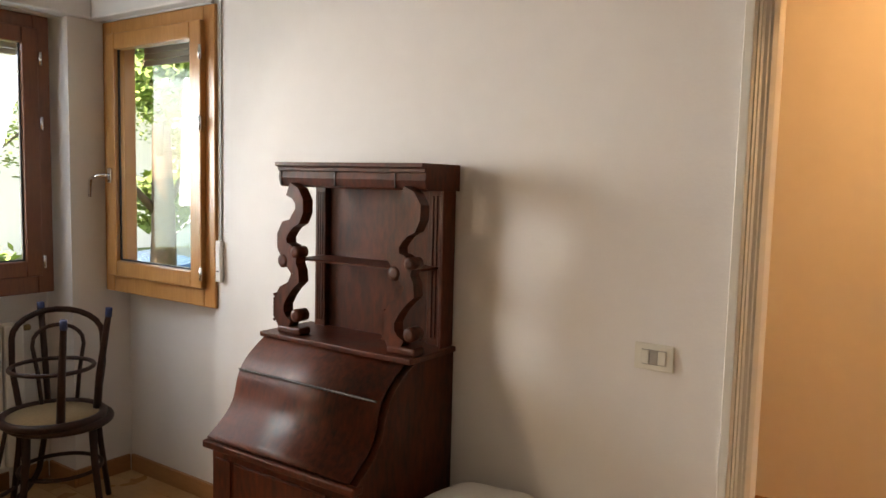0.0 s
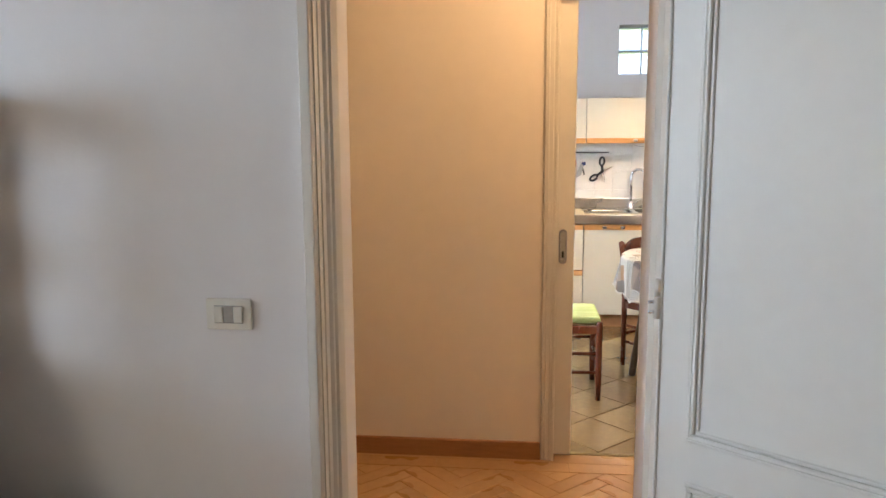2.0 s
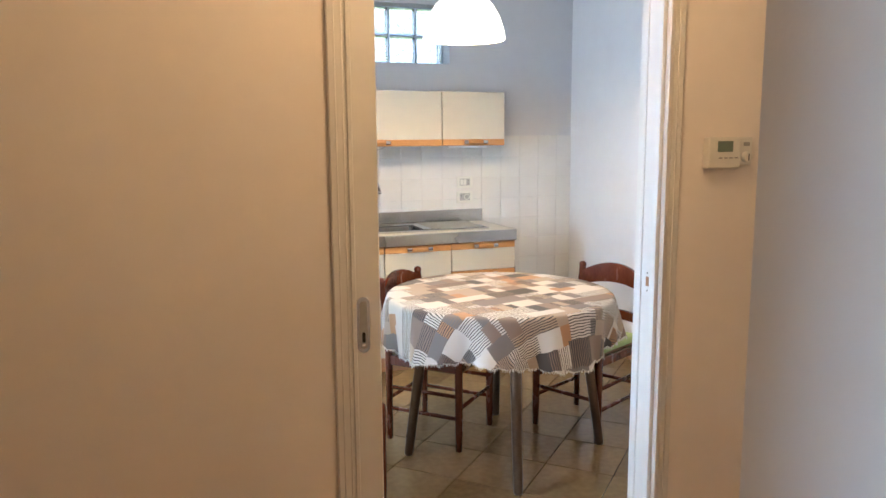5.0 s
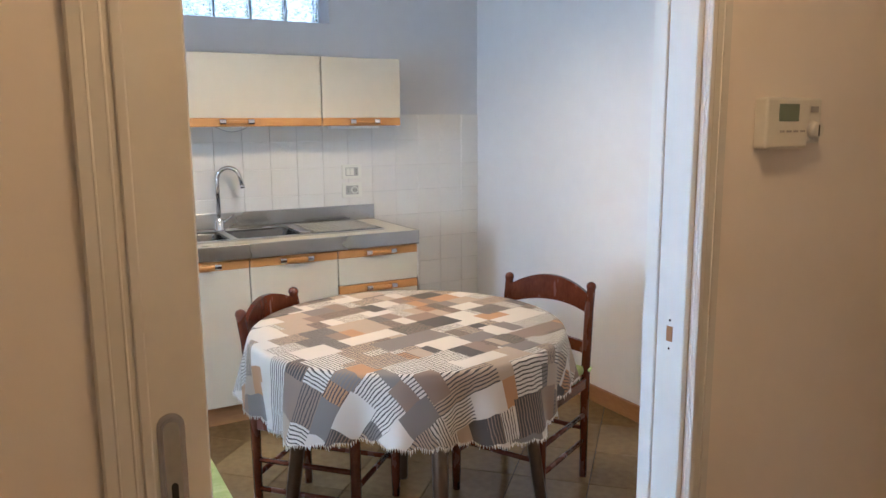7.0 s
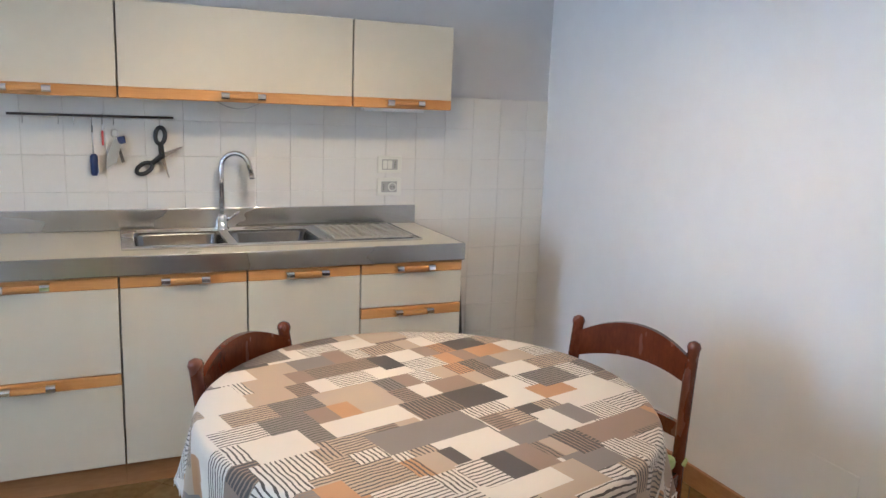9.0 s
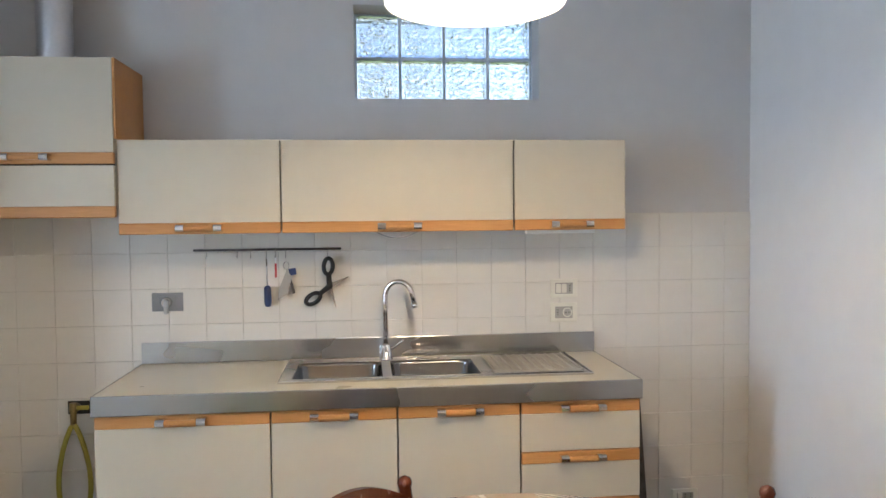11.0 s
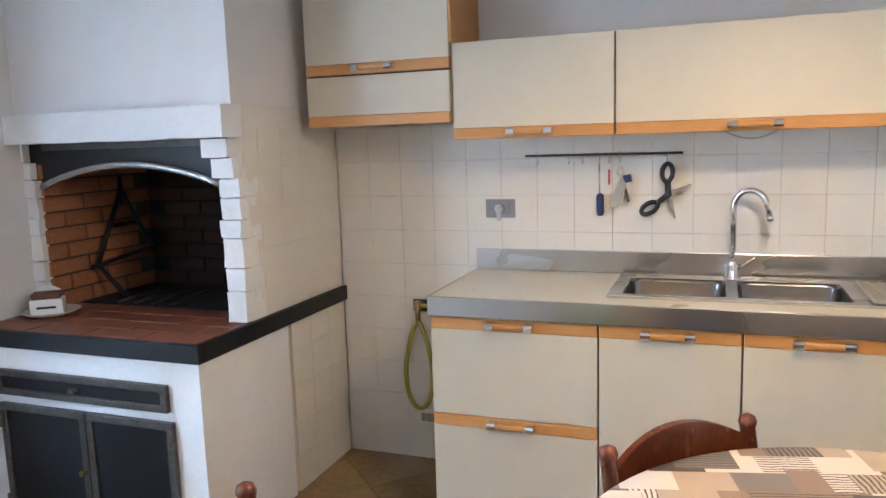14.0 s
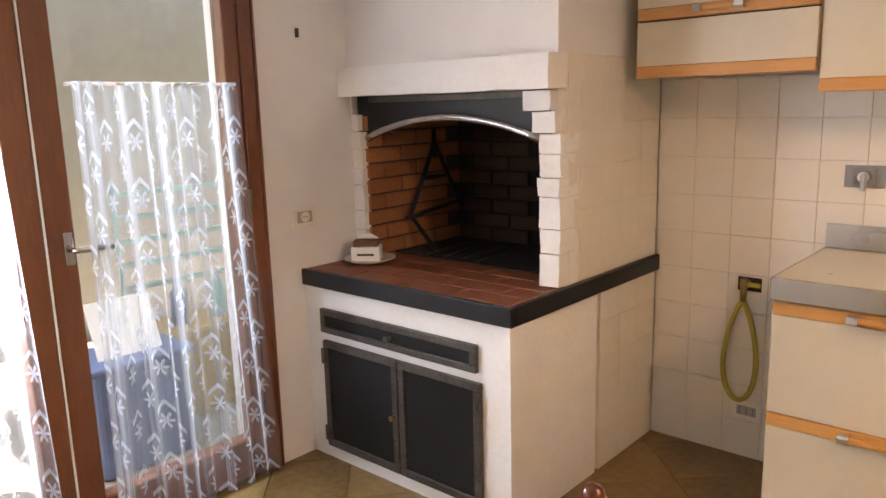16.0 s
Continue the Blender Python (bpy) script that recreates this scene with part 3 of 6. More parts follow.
CF = -0.587
units = ((-1.945, -1.345), (-1.345, -0.897), (-0.897, -0.449), (-0.449, 0.003))
labels = ("cream base unit with two deep drawers and beech strips", "cream base cupboard with one door under the sink", "cream base cupboard with one door under the drainer", "cream base unit with a stack of four drawers")
for (x0, x1), text, tops in zip(units, labels, (((0.105, 0.457), (0.46, 0.818)), ((0.105, 0.818),), ((0.105, 0.818),), ((0.105, 0.268), (0.271, 0.452), (0.456, 0.632), (0.636, 0.818)))):
    u = thing("base_cabinet", text, "cabinet", None, "kitchen base units")
    part("carcass", boxes((x0 + 0.001, x1 - 0.001, CF + 0.019, -0.012, 0.1, 0.745), bevel=0.001), LAMINATE, u)
    part("plinth", boxes((x0 + 0.0005, x1 - 0.0005, -0.54, -0.52, 0, 0.0995)), BASEWOOD, u, "brown wooden plinth")
    # thin black sheet behind the fronts paints the shade of their gaps
    part("gap_shade", boxes((x0 + 0.0012, x1 - 0.0012, CF + 0.0185, CF + 0.0189, 0.1, 0.82)), SHADEBLACK, u)
    for z0, z1 in tops:
        front(u, "door" if len(tops) == 1 else "drawer", x0, x1, z0, z1, CF, 1)

# worktop with the sink opening
SX0, SX1, SY0, SY1 = -1.328, -0.146, -0.487, -0.055
wt = thing("worktop", "cream worktop with a brushed steel front edge and upstand", "worktop")
for spec in ((-1.943, SX0 + 0.02, -0.598, -0.0225), (SX1 - 0.02, 0.001, -0.598, -0.0225), (SX0 + 0.0203, SX1 - 0.0203, -0.598, SY0 + 0.02), (SX0 + 0.0203, SX1 - 0.0203, SY1 - 0.015, -0.0225)):
    part("top_panel", boxes((*spec, 0.851, 0.8925)), WORKTOP, wt)
part("front_edge", boxes((-1.947, 0.005, -0.606, -0.5985, 0.823, 0.8945), bevel=0.003, seg=2), STEEL, wt, "brushed steel front edge")
for x in ((-1.947, -1.9435), (0.0015, 0.005)):
    part("end_edge", boxes((*x, -0.598, -0.012, 0.823, 0.894)), STEEL, wt)
part("upstand", boxes((-1.945, 0.003, -0.022, -0.0125, 0.8935, 0.982), bevel=0.003, seg=2), STEEL, wt, "brushed steel upstand")

sink = thing("sink", "double bowl stainless steel sink with a ribbed drainer", "sink")


def frame_bm(x0, x1, y0, y1, holes, z0, z1):
    """A plate with rectangular holes side by side along x."""
    bm = bmesh.new()
    box(bm, x0, x1, y0, holes[0][2], z0, z1)
    box(bm, x0, x1, holes[0][3], y1, z0, z1)
    edges = [x0] + [v for h in holes for v in h[:2]] + [x1]
    for a, b in zip(edges[::2], edges[1::2]):
        box(bm, a, b, holes[0][2], holes[0][3], z0, z1)
    return bm


bowls = ((-1.285, -0.945, -0.44, -0.135), (-0.91, -0.57, -0.44, -0.135))
part("rim", frame_bm(SX0, -0.535, SY0, SY1, bowls, 0.8945, 0.899), STEEL, sink)
part("rim_lip", boxes((SX0 - 0.002, SX1 + 0.002, SY0 - 0.004, SY0, 0.893, 0.902), (SX0 - 0.002, SX1 + 0.002, SY1, SY1 + 0.004, 0.893, 0.902), (SX0 - 0.004, SX0, SY0, SY1, 0.893, 0.902), (SX1, SX1 + 0.004, SY0, SY1, 0.893, 0.902), bevel=0.0015), CHROME, sink)
for x0, x1, y0, y1 in bowls:
    bm = bmesh.new()
    rings = []
    for z, inset, rad in ((0.8988, -0.003, 0.002), (0.8985, 0.0, 0.045), (0.885, 0.004, 0.045), (0.78, 0.012, 0.05), (0.762, 0.03, 0.05), (0.758, 0.06, 0.04)):
        ring = []
        for cx, cy, a0 in ((x1 - inset - rad, y1 - inset - rad, 0), (x0 + inset + rad, y1 - inset - rad, 90), (x0 + inset + rad, y0 + inset + rad, 180), (x1 - inset - rad, y0 + inset + rad, 270)):
            for k in range(6):
                a = radians(a0 + k * 18)
                ring.append(bm.verts.new((cx + rad * math.cos(a), cy + rad * math.sin(a), z)))
        rings.append(ring)
    for a, b in zip(rings, rings[1:]):
        for k in range(len(a)):
            f = bm.faces.new((a[k], a[(k + 1) % len(a)], b[(k + 1) % len(a)], b[k]))
            f.smooth = True
    bm.faces.new(rings[-1])
    b = part("bowl", bm, SHADEDSTEEL, sink)
    part("drain", lathe(bmesh.new(), [(0.045, 0.7585), (0.045, 0.7605), (0.02, 0.7608), (0.018, 0.7592)], 20, ((x0 + x1) / 2, (y0 + y1) / 2)), CHROME, b)
part("drainer", boxes((-0.535, SX1, SY0, SY1, 0.891, 0.8965), bevel=0.001), STEEL, sink)
for k in range(9):
    y = -0.44 + k * 0.042
    part("rib", boxes((-0.51, -0.17, y - 0.006, y + 0.006, 0.8962, 0.8995), bevel=0.002), STEEL, sink)
sm = thing("sink_mat", "beige plastic lattice mat lying on the drainer", "mat")
for k in range(13):
    part("strand", boxes((-0.52, -0.18, -0.44 + 0.027 * k, -0.432 + 0.027 * k, 0.9, 0.9055)), MATPLASTIC, sm)
for k in range(11):
    part("cross_strand", boxes((-0.52 + 0.034 * k, -0.512 + 0.034 * k, -0.44, -0.108, 0.9056, 0.909)), MATPLASTIC, sm)
single("access_panel", boxes((RX - 0.004, RX, -1.975, -1.78, 0.17, 0.373), bevel=0.001), PLASTER, "white painted access panel low on the kitchen wall", "panel")
tap = thing("tap", "chrome mixer tap with a high curved spout", "tap")
TX, TY = -0.925, -0.1
part("base", lathe(bmesh.new(), [(0.03, 0.899), (0.03, 0.905), (0.024, 0.91), (0.023, 0.955), (0.018, 0.965), (0.014, 0.97)], 20, (TX, TY)), CHROME, tap)
arc = [(TX, TY, 0.965), (TX, TY, 1.16)] + [(TX + (0.06 - 0.06 * math.cos(a)) * 0.93, TY - (0.06 - 0.06 * math.cos(a)) * 0.36, 1.165 + 0.065 * math.sin(a)) for a in [radians(12 * k) for k in range(14)]]
arc.append((arc[-1][0] + 0.012, arc[-1][1] - 0.004, arc[-1][2] - 0.05))
part("spout", tube(bmesh.new(), arc, 0.0115, 14), CHROME, tap)
part("nozzle", tube(bmesh.new(), [arc[-1], (arc[-1][0] + 0.003, arc[-1][1] - 0.001, arc[-1][2] - 0.02)], 0.013, 14), CHROME, tap)
part("lever", tube(bmesh.new(), [(TX + 0.02, TY, 0.945), (TX + 0.035, TY - 0.005, 0.95), (TX + 0.075, TY - 0.015, 0.985)], [0.01, 0.006, 0.005], 10), CHROME, tap)

# wall units
WF = -0.344
for x0, x1, text in ((-1.922, -1.322, "cream wall cupboard beside the cooker hood"), (-1.322, -0.421, "wide cream wall cupboard above the sink"), (-0.421, 0.033, "small cream wall cupboard at the end of the row")):
    u = thing("wall_cabinet", text, "cabinet", None, "kitchen wall units")
    part("carcass", boxes((x0 + 0.001, x1 - 0.001, WF + 0.0195, -0.012, 1.452, 1.797), bevel=0.001), LAMINATE, u)
    # dark sheet for the shade round the door, as in the base units
    part("gap_shade", boxes((x0 + 0.0015, x1 - 0.0015, WF + 0.0188, WF + 0.0193, 1.453, 1.796)), SHADEBLACK, u)
    front(u, "door", x0, x1, 1.442, 1.797, WF, -1)
lt = thing("under_cabinet_light", "slim white light fitting under the wall cupboard", "light fitting")
part("body", boxes((-0.36, -0.08, -0.3, -0.26, 1.428, 1.4515), bevel=0.003), WHITEPLASTIC, lt)
wire = single("cable", tube(bmesh.new(), [(-0.98 + 0.2 * k / 14, -0.3, 1.452 - 0.035 * math.sin(math.pi * k / 14)) for k in range(15)], 0.0025, 6), GREYCLOTH, "thin grey cable sagging under the wall cupboard", "cable")
hood = thing("hood_cabinet", "tall cream cupboard hiding the cooker hood", "cabinet", None, "kitchen wall units")
part("body", boxes((-2.53, -1.9235, -0.341, -0.012, 1.515, 2.095), bevel=0.001), LAMINATE, hood)
part("side_panel", boxes((-1.9232, -1.914, -0.36, -0.012, 1.8, 2.096), bevel=0.001), BEECH, hood, "orange beech veneer side")
# black sheet: shade of the gap between hood door and flap
part("gap_shade", boxes((-2.529, -1.9245, -0.3415, -0.3411, 1.52, 2.09)), SHADEBLACK, hood)
front(hood, "door", -2.532, -1.922, 1.706, 2.096, -0.36, -1)
front(hood, "flap", -2.532, -1.922, 1.507, 1.701, -0.36, -1, False)
duct = []
for k in range(60):
    z = 2.097 + k * 0.0105
    duct += [(0.061, z), (0.067, z + 0.005)]
single("flue_pipe", lathe(bmesh.new(), duct, 20, (-2.185, -0.19)), FOIL, "ribbed aluminium flue pipe above the hood cupboard", "pipe")

# hanging rail with tools
rail = thing("hanging_rail", "thin dark metal rail with small hooks", "rail")
part("bar", tube(bmesh.new(), [(-1.72, -0.035, 1.368), (-1.108, -0.035, 1.368)], 0.005, 8), IRONEDGE, rail)
for x in (-1.69, -1.13):
    part("mount", boxes((x - 0.006, x + 0.006, -0.035, -0.0105, 1.364, 1.372)), IRONEDGE, rail)
for x in (-1.665, -1.54, -1.485, -1.42, -1.382, -1.34, -1.165):
    part("hook", tube(bmesh.new(), [(x, -0.042, 1.376), (x, -0.044, 1.355), (x, -0.042, 1.34), (x, -0.052, 1.334), (x, -0.055, 1.342)], 0.0018, 6), CHROME, rail)
sd = thing("screwdriver", "screwdriver with a blue plastic grip hanging on a hook", "screwdriver")
part("shaft", tube(bmesh.new(), [(-1.42, -0.05, 1.33), (-1.419, -0.045, 1.215)], 0.003, 8), STEEL, sd)
part("grip", tube(bmesh.new(), [(-1.419, -0.045, 1.215), (-1.418, -0.045, 1.205), (-1.417, -0.044, 1.14), (-1.417, -0.044, 1.127)], [0.009, 0.015, 0.015, 0.01], 8), BLUEPLASTIC, sd, "blue plastic grip")
bo = thing("bottle_opener", "small red and white opener hanging on a hook", "opener")
part("handle", boxes((-1.386, -1.378, -0.05, -0.044, 1.25, 1.31), bevel=0.002), REDPLASTIC, bo)
part("tip", boxes((-1.385, -1.379, -0.049, -0.045, 1.31, 1.335), bevel=0.001), WHITEPLASTIC, bo)
ks = thing("key_bunch", "bunch of keys with grey leather and blue tags", "keys")
part("tag", (lambda b: prism(b, [(-1.335, 1.285), (-1.315, 1.25), (-1.335, 1.18), (-1.375, 1.155), (-1.37, 1.2)], "y", -0.056, -0.05))(bmesh.new()), GREYCLOTH, ks, "worn grey leather tag")
part("blue_tag", (lambda b: prism(b, [(-1.33, 1.285), (-1.3, 1.29), (-1.296, 1.262), (-1.325, 1.255)], "y", -0.05, -0.045))(bmesh.new()), BLUEPLASTIC, ks, "blue plastic tag")
part("key", (lambda b: prism(b, [(-1.33, 1.25), (-1.318, 1.245), (-1.302, 1.185), (-1.314, 1.178)], "y", -0.049, -0.046))(bmesh.new()), IRONEDGE, ks)
part("ring", tube(bmesh.new(), [(-1.338 + 0.012 * math.cos(a), -0.052, 1.3 + 0.016 * math.sin(a)) for a in [k * math.tau / 12 for k in range(12)]], 0.0015, 6, True), CHROME, ks)
sc = thing("scissors", "open kitchen scissors with black handles hanging on a hook", "scissors")


def loop(cx, cz, rx, rz, tilt):
    c, s = math.cos(radians(tilt)), math.sin(radians(tilt))
    return [(cx + rx * math.cos(a) * c - rz * math.sin(a) * s, -0.052, cz + rx * math.cos(a) * s + rz * math.sin(a) * c) for a in [k * math.tau / 18 for k in range(18)]]


part("handle", tube(bmesh.new(), loop(-1.163, 1.294, 0.019, 0.034, -4), 0.009, 8, True), BLACKPLASTIC, sc)
part("handle", tube(bmesh.new(), loop(-1.228, 1.158, 0.019, 0.034, -58), 0.009, 8, True), BLACKPLASTIC, sc)
part("shank", tube(bmesh.new(), [(-1.162, -0.052, 1.265), (-1.158, -0.052, 1.21), (-1.2, -0.052, 1.178)], [0.011, 0.014, 0.01], 8), BLACKPLASTIC, sc)
part("blade", (lambda b: prism(b, [(-1.16, 1.222), (-1.15, 1.202), (-1.076, 1.247), (-1.08, 1.25)], "y", -0.054, -0.051))(bmesh.new()), STEEL, sc)
part("blade", (lambda b: prism(b, [(-1.168, 1.21), (-1.148, 1.208), (-1.131, 1.118), (-1.134, 1.117)], "y", -0.05, -0.0475))(bmesh.new()), STEEL, sc)

# gas cut-off, valve and hose
gs = thing("gas_shutoff", "steel wall plate with a gas tap lever", "gas tap")
part("plate", boxes((-1.9, -1.772, -0.015, -0.0105, 1.113, 1.191), bevel=0.002), GREYPLASTIC, gs)
part("inner_plate", boxes((-1.872, -1.8, -0.019, -0.015, 1.125, 1.18), bevel=0.002), GREYPLASTIC, gs)
part("knob", tube(bmesh.new(), [(-1.836, -0.018, 1.152), (-1.836, -0.045, 1.152)], [0.022, 0.018], 16), CHROME, gs)
part("lever", boxes((-1.842, -1.824, -0.06, -0.042, 1.105, 1.165), bevel=0.005), STEEL, gs)
gv = thing("gas_hose", "yellow rubber gas hose hanging in a loop from a brass valve", "hose")
part("recess", boxes((-2.25, -2.16, -0.0125, -0.0105, 0.69, 0.745)), SHADEBLACK, gv)
part("valve", tube(bmesh.new(), [(-2.215, -0.012, 0.72), (-2.215, -0.05, 0.72)], 0.018, 12), BRASS, gv)
part("valve_body", tube(bmesh.new(), [(-2.215, -0.05, 0.745), (-2.215, -0.05, 0.655)], [0.014, 0.012], 10), BRASS, gv)
part("valve_lever", boxes((-2.2, -2.15, -0.06, -0.05, 0.717, 0.735), bevel=0.003), HOSE, gv, "yellow valve lever")
hose = [(-2.215 - 0.078 * math.sin(a) * (0.25 + 0.75 * math.sin(a / 2)), -0.05 - 0.008 * math.sin(a / 2), 0.655 - 0.2 * (1 - math.cos(a))) for a in [math.tau * k / 44 for k in range(45)]]
part("hose", tube(bmesh.new(), hose, 0.0105, 10), HOSE, gv)
# dark folded board leaning beside the units
bd = single("leaning_board", (lambda b: prism(b, [(0.006, 0.84), (0.03, 0.84), (0.09, 0.0), (0.055, 0.0)], "y", -0.5, -0.1))(bmesh.new()), IRONEDGE, "dark grey folded board leaning against the base units", "board")

# ---- fireplace ----
FP = thing("fireplace", "white plastered masonry fireplace with a blackened brick firebox", "fireplace")
FX0, FX1, FB, FC = LX + 0.0005, -2.598, -1.052, -0.735
SLAB0, SLAB1 = 0.735, 0.795
part("base", boxes((FX0, FX1, FB, -0.5, 0, SLAB0)), WHITESTONE, FP)
part("base_side", boxes((FX0, FX1 - 0.012, -0.5, -0.0125, 0, SLAB0)), GROUT, FP)
part("slab", boxes((FX0, FX1 - 0.002, FB + 0.004, -0.0125, SLAB0, SLAB1 - 0.012)), GROUT, FP)
part("slab_edge", boxes((FX0, FX1 + 0.02, FB - 0.02, FB + 0.004, SLAB0 - 0.005, SLAB1), (FX1 - 0.002, FX1 + 0.02, FB + 0.004, -0.0125, SLAB0 - 0.005, SLAB1), bevel=0.003), IRON, FP, "black steel edge band")
brick_me = mesh_of("hearth_brick", boxes((-0.126, 0.126, -0.0545, 0.0545, -0.012, 0.0), bevel=0.003), HEARTHTILE)
half_me = mesh_of("half_brick", boxes((-0.0615, 0.0615, -0.0545, 0.0545, -0.012, 0.0), bevel=0.003), HEARTHTILE)
whole, halves = [], []
for r in range(5):
    y = FB + 0.062 + r * 0.112
    if r % 2:
        halves += [pose(FX0 + 0.064, y, SLAB1 - 0.0015), pose(FX0 + 0.964, y, SLAB1 - 0.0015)]
        whole += [pose(FX0 + 0.257 + c * 0.257, y, SLAB1 - 0.0015) for c in range(3)]
    else:
        whole += [pose(FX0 + 0.1285 + c * 0.257, y, SLAB1 - 0.0015) for c in range(4)]
pieces("brick", brick_me, whole, FP)
pieces("brick", half_me, halves, FP)
# masonry above the slab: right cheek, lintel, chimney breast
SIDET = material("whitewashed_tile", (0.73, 0.69, 0.62), 0.6, vary=0.06, scale=4, island=0.2, bump=0.25, bump_scale=30)
part("side_cheek", boxes((-2.7, FX1 - 0.0035, FC + 0.012, -0.0125, SLAB1, 1.477)), SIDET, FP)
part("left_cheek", boxes((FX0, -3.58, FC, -0.0125, SLAB1, 1.33)), WHITESTONE, FP)
part("chimney_breast", boxes((FX0, FX1, -0.772, -0.0125, 1.592, TOP - 0.001)), PLASTER, FP)
part("masonry", boxes((FX0, FX1 - 0.002, FC + 0.03, -0.0125, 1.4775, 1.5915)), SIDET, FP)
bm = bmesh.new()
box(bm, FX0, FX1 - 0.004, -0.828, FC + 0.03, 1.478, 1.591)
bmesh.ops.subdivide_edges(bm, edges=bm.edges[:], cuts=9, use_grid_fill=True)
for v in bm.verts:
    v.co += noise.noise_vector(v.co * 9) * 0.006
    v.co.x = max(v.co.x, FX0)
part("lintel", bm, WHITESTONE, FP, "rough whitewashed lintel beam")
# whitewashed stones up the opening, stepped out towards the top
rs = random.Random(11)
z = SLAB1
for k, (h, inset) in enumerate(((0.12, 0.0), (0.085, 0.0), (0.11, 0.0), (0.07, 0.0), (0.08, 0.0), (0.072, 0.0), (0.072, 0.028), (0.073, 0.063))):
    for side in (1, -1):
        bm = bmesh.new()
        xi = (-2.68 - inset) if side > 0 else (-3.572 - inset * 0.75)
        xo = FX1 - 0.001 if side > 0 else FX0 + 0.001
        if side > 0 and inset:
            xo -= inset * 0.55
        a, b = sorted((xi, xo))
        box(bm, a + rs.uniform(-.004, .004) * (side > 0), b if side > 0 else b + rs.uniform(-.002, .002), FC - 0.02 - rs.uniform(0, .012), FC + 0.1, z + 0.002, z + h - 0.003)
        bmesh.ops.subdivide_edges(bm, edges=bm.edges[:], cuts=2, use_grid_fill=True)
        for v in bm.verts:
            v.co += noise.noise_vector(v.co * 17) * 0.0045
        part("stone", bm, WHITESTONE, FP)
    z += h
# side tiles of the masonry, thinly whitewashed over
st_me = mesh_of("side_tile", boxes((0.0, 0.012, -0.0759, 0.0759, -0.075, 0.075), bevel=0.0008), SIDET)
spots = []
for r in range(10):
    zc = 1.508 - (r + 0.5) * ROW
    for c in range(5):
        yc = -0.012 - (c + 0.5) * 0.1526
        if zc > 0.86 and yc > FC + 0.07 or (zc < 0.68 and yc > -0.44):
            spots.append(pose(FX1 - 0.0125 + rs.uniform(0, 0.0005), yc, zc, 0, 0, rs.uniform(-.2, .2)))
pieces("tile", st_me, spots, FP)
part("side_plaster", boxes((FX1 - 0.0125, FX1 - 0.001, -0.705, -0.64, SLAB1, 1.508), (FX1 - 0.0125, FX1 - 0.003, -0.64, -0.0125, SLAB1, 0.825), bevel=0.001), SIDET, FP)
# firebox: brick lining, sooty back; black of the right half also stands for shade
part("firebox_back", boxes((-3.5795, -2.7, -0.13, -0.1, SLAB1, 1.477), (-3.62, -2.7, -0.72, -0.1, 1.45, 1.476)), SOOTSHADE, FP)
part("firebox_right", boxes((-2.71, -2.7005, FC + 0.1, -0.13, SLAB1, 1.45)), SOOTSHADE, FP)
part("firebox_floor", boxes((-3.56, -2.7, -0.6, -0.13, SLAB1 - 0.003, SLAB1 + 0.004)), SOOTSHADE, FP)
fb_me = mesh_of("lining_brick", boxes((-0.1, 0.1, -0.012, 0.012, -0.03, 0.03), bevel=0.004), FIREBRICK)
sb_me = mesh_of("sooty_brick", boxes((-0.1, 0.1, -0.012, 0.012, -0.03, 0.03), bevel=0.004), SOOTBRICK)
spots, dark = [], []
for r in range(10):
    zc = SLAB1 + 0.034 + r * 0.067
    if zc > 1.44:
        continue
    for c in range(4):
        yc = -0.637 + c * 0.207 + (0.1 if r % 2 else 0)
        if -0.73 < yc - 0.02 < -0.15:
            spots.append(pose(-3.572, yc, zc, 0, 0, 90))
    for c in range(4):
        xc = -3.46 + c * 0.207 + (0.1 if r % 2 else 0)
        if xc < -3.1:
            dark.append(pose(xc, -0.137, zc))
pieces("brick", fb_me, spots, FP)
fh_me = mesh_of("half_lining_brick", boxes((-0.046, 0.046, -0.012, 0.012, -0.03, 0.03), bevel=0.004), FIREBRICK)
pieces("brick", fh_me, [pose(-3.572, -0.688, SLAB1 + 0.034 + r * 0.067, 0, 0, 90) for r in range(1, 9, 2)], FP)
pieces("brick", sb_me, dark, FP)
part("mortar_bed", boxes((-3.5798, -3.567, FC + 0.01, -0.13, SLAB1, 1.45)), MORTAR, FP)
# iron arch plate
arch = [(-3.62, 1.477), (-3.62, 1.31)]
for k in range(17):
    x = -3.555 + 0.87 * k / 16
    arch.append((x, 1.31 + 0.085 * math.sin(math.pi * k / 16) ** 0.8))
arch += [(-2.655, 1.31), (-2.655, 1.477)]
part("hood_plate", prism(bmesh.new(), arch, "y", FC + 0.004, FC + 0.01), IRON, FP, "black arched iron smoke plate")
part("hood_rim", tube(bmesh.new(), [(x, FC - 0.004, z - 0.007) for x, z in arch[2:-2]], 0.0155, 8, False, 1.0), STEEL, FP, "bright steel rim of the arch")
part("hood_bar", boxes((-3.54, -2.66, FC - 0.008, FC + 0.003, 1.45, 1.476), bevel=0.002), IRONEDGE, FP)
# iron drawer and doors in the base
dr = part("ash_drawer", boxes((-3.5, -2.755, FB - 0.014, FB - 0.001, 0.572, 0.62), bevel=0.002), IRON, FP)
part("drawer_frame", boxes((-3.528, -2.727, FB - 0.02, FB - 0.0005, 0.62, 0.645), (-3.528, -2.727, FB - 0.02, FB - 0.0005, 0.547, 0.572), (-3.528, -3.5, FB - 0.02, FB - 0.0005, 0.572, 0.62), (-2.755, -2.727, FB - 0.02, FB - 0.0005, 0.572, 0.62), bevel=0.002), IRONEDGE, dr)
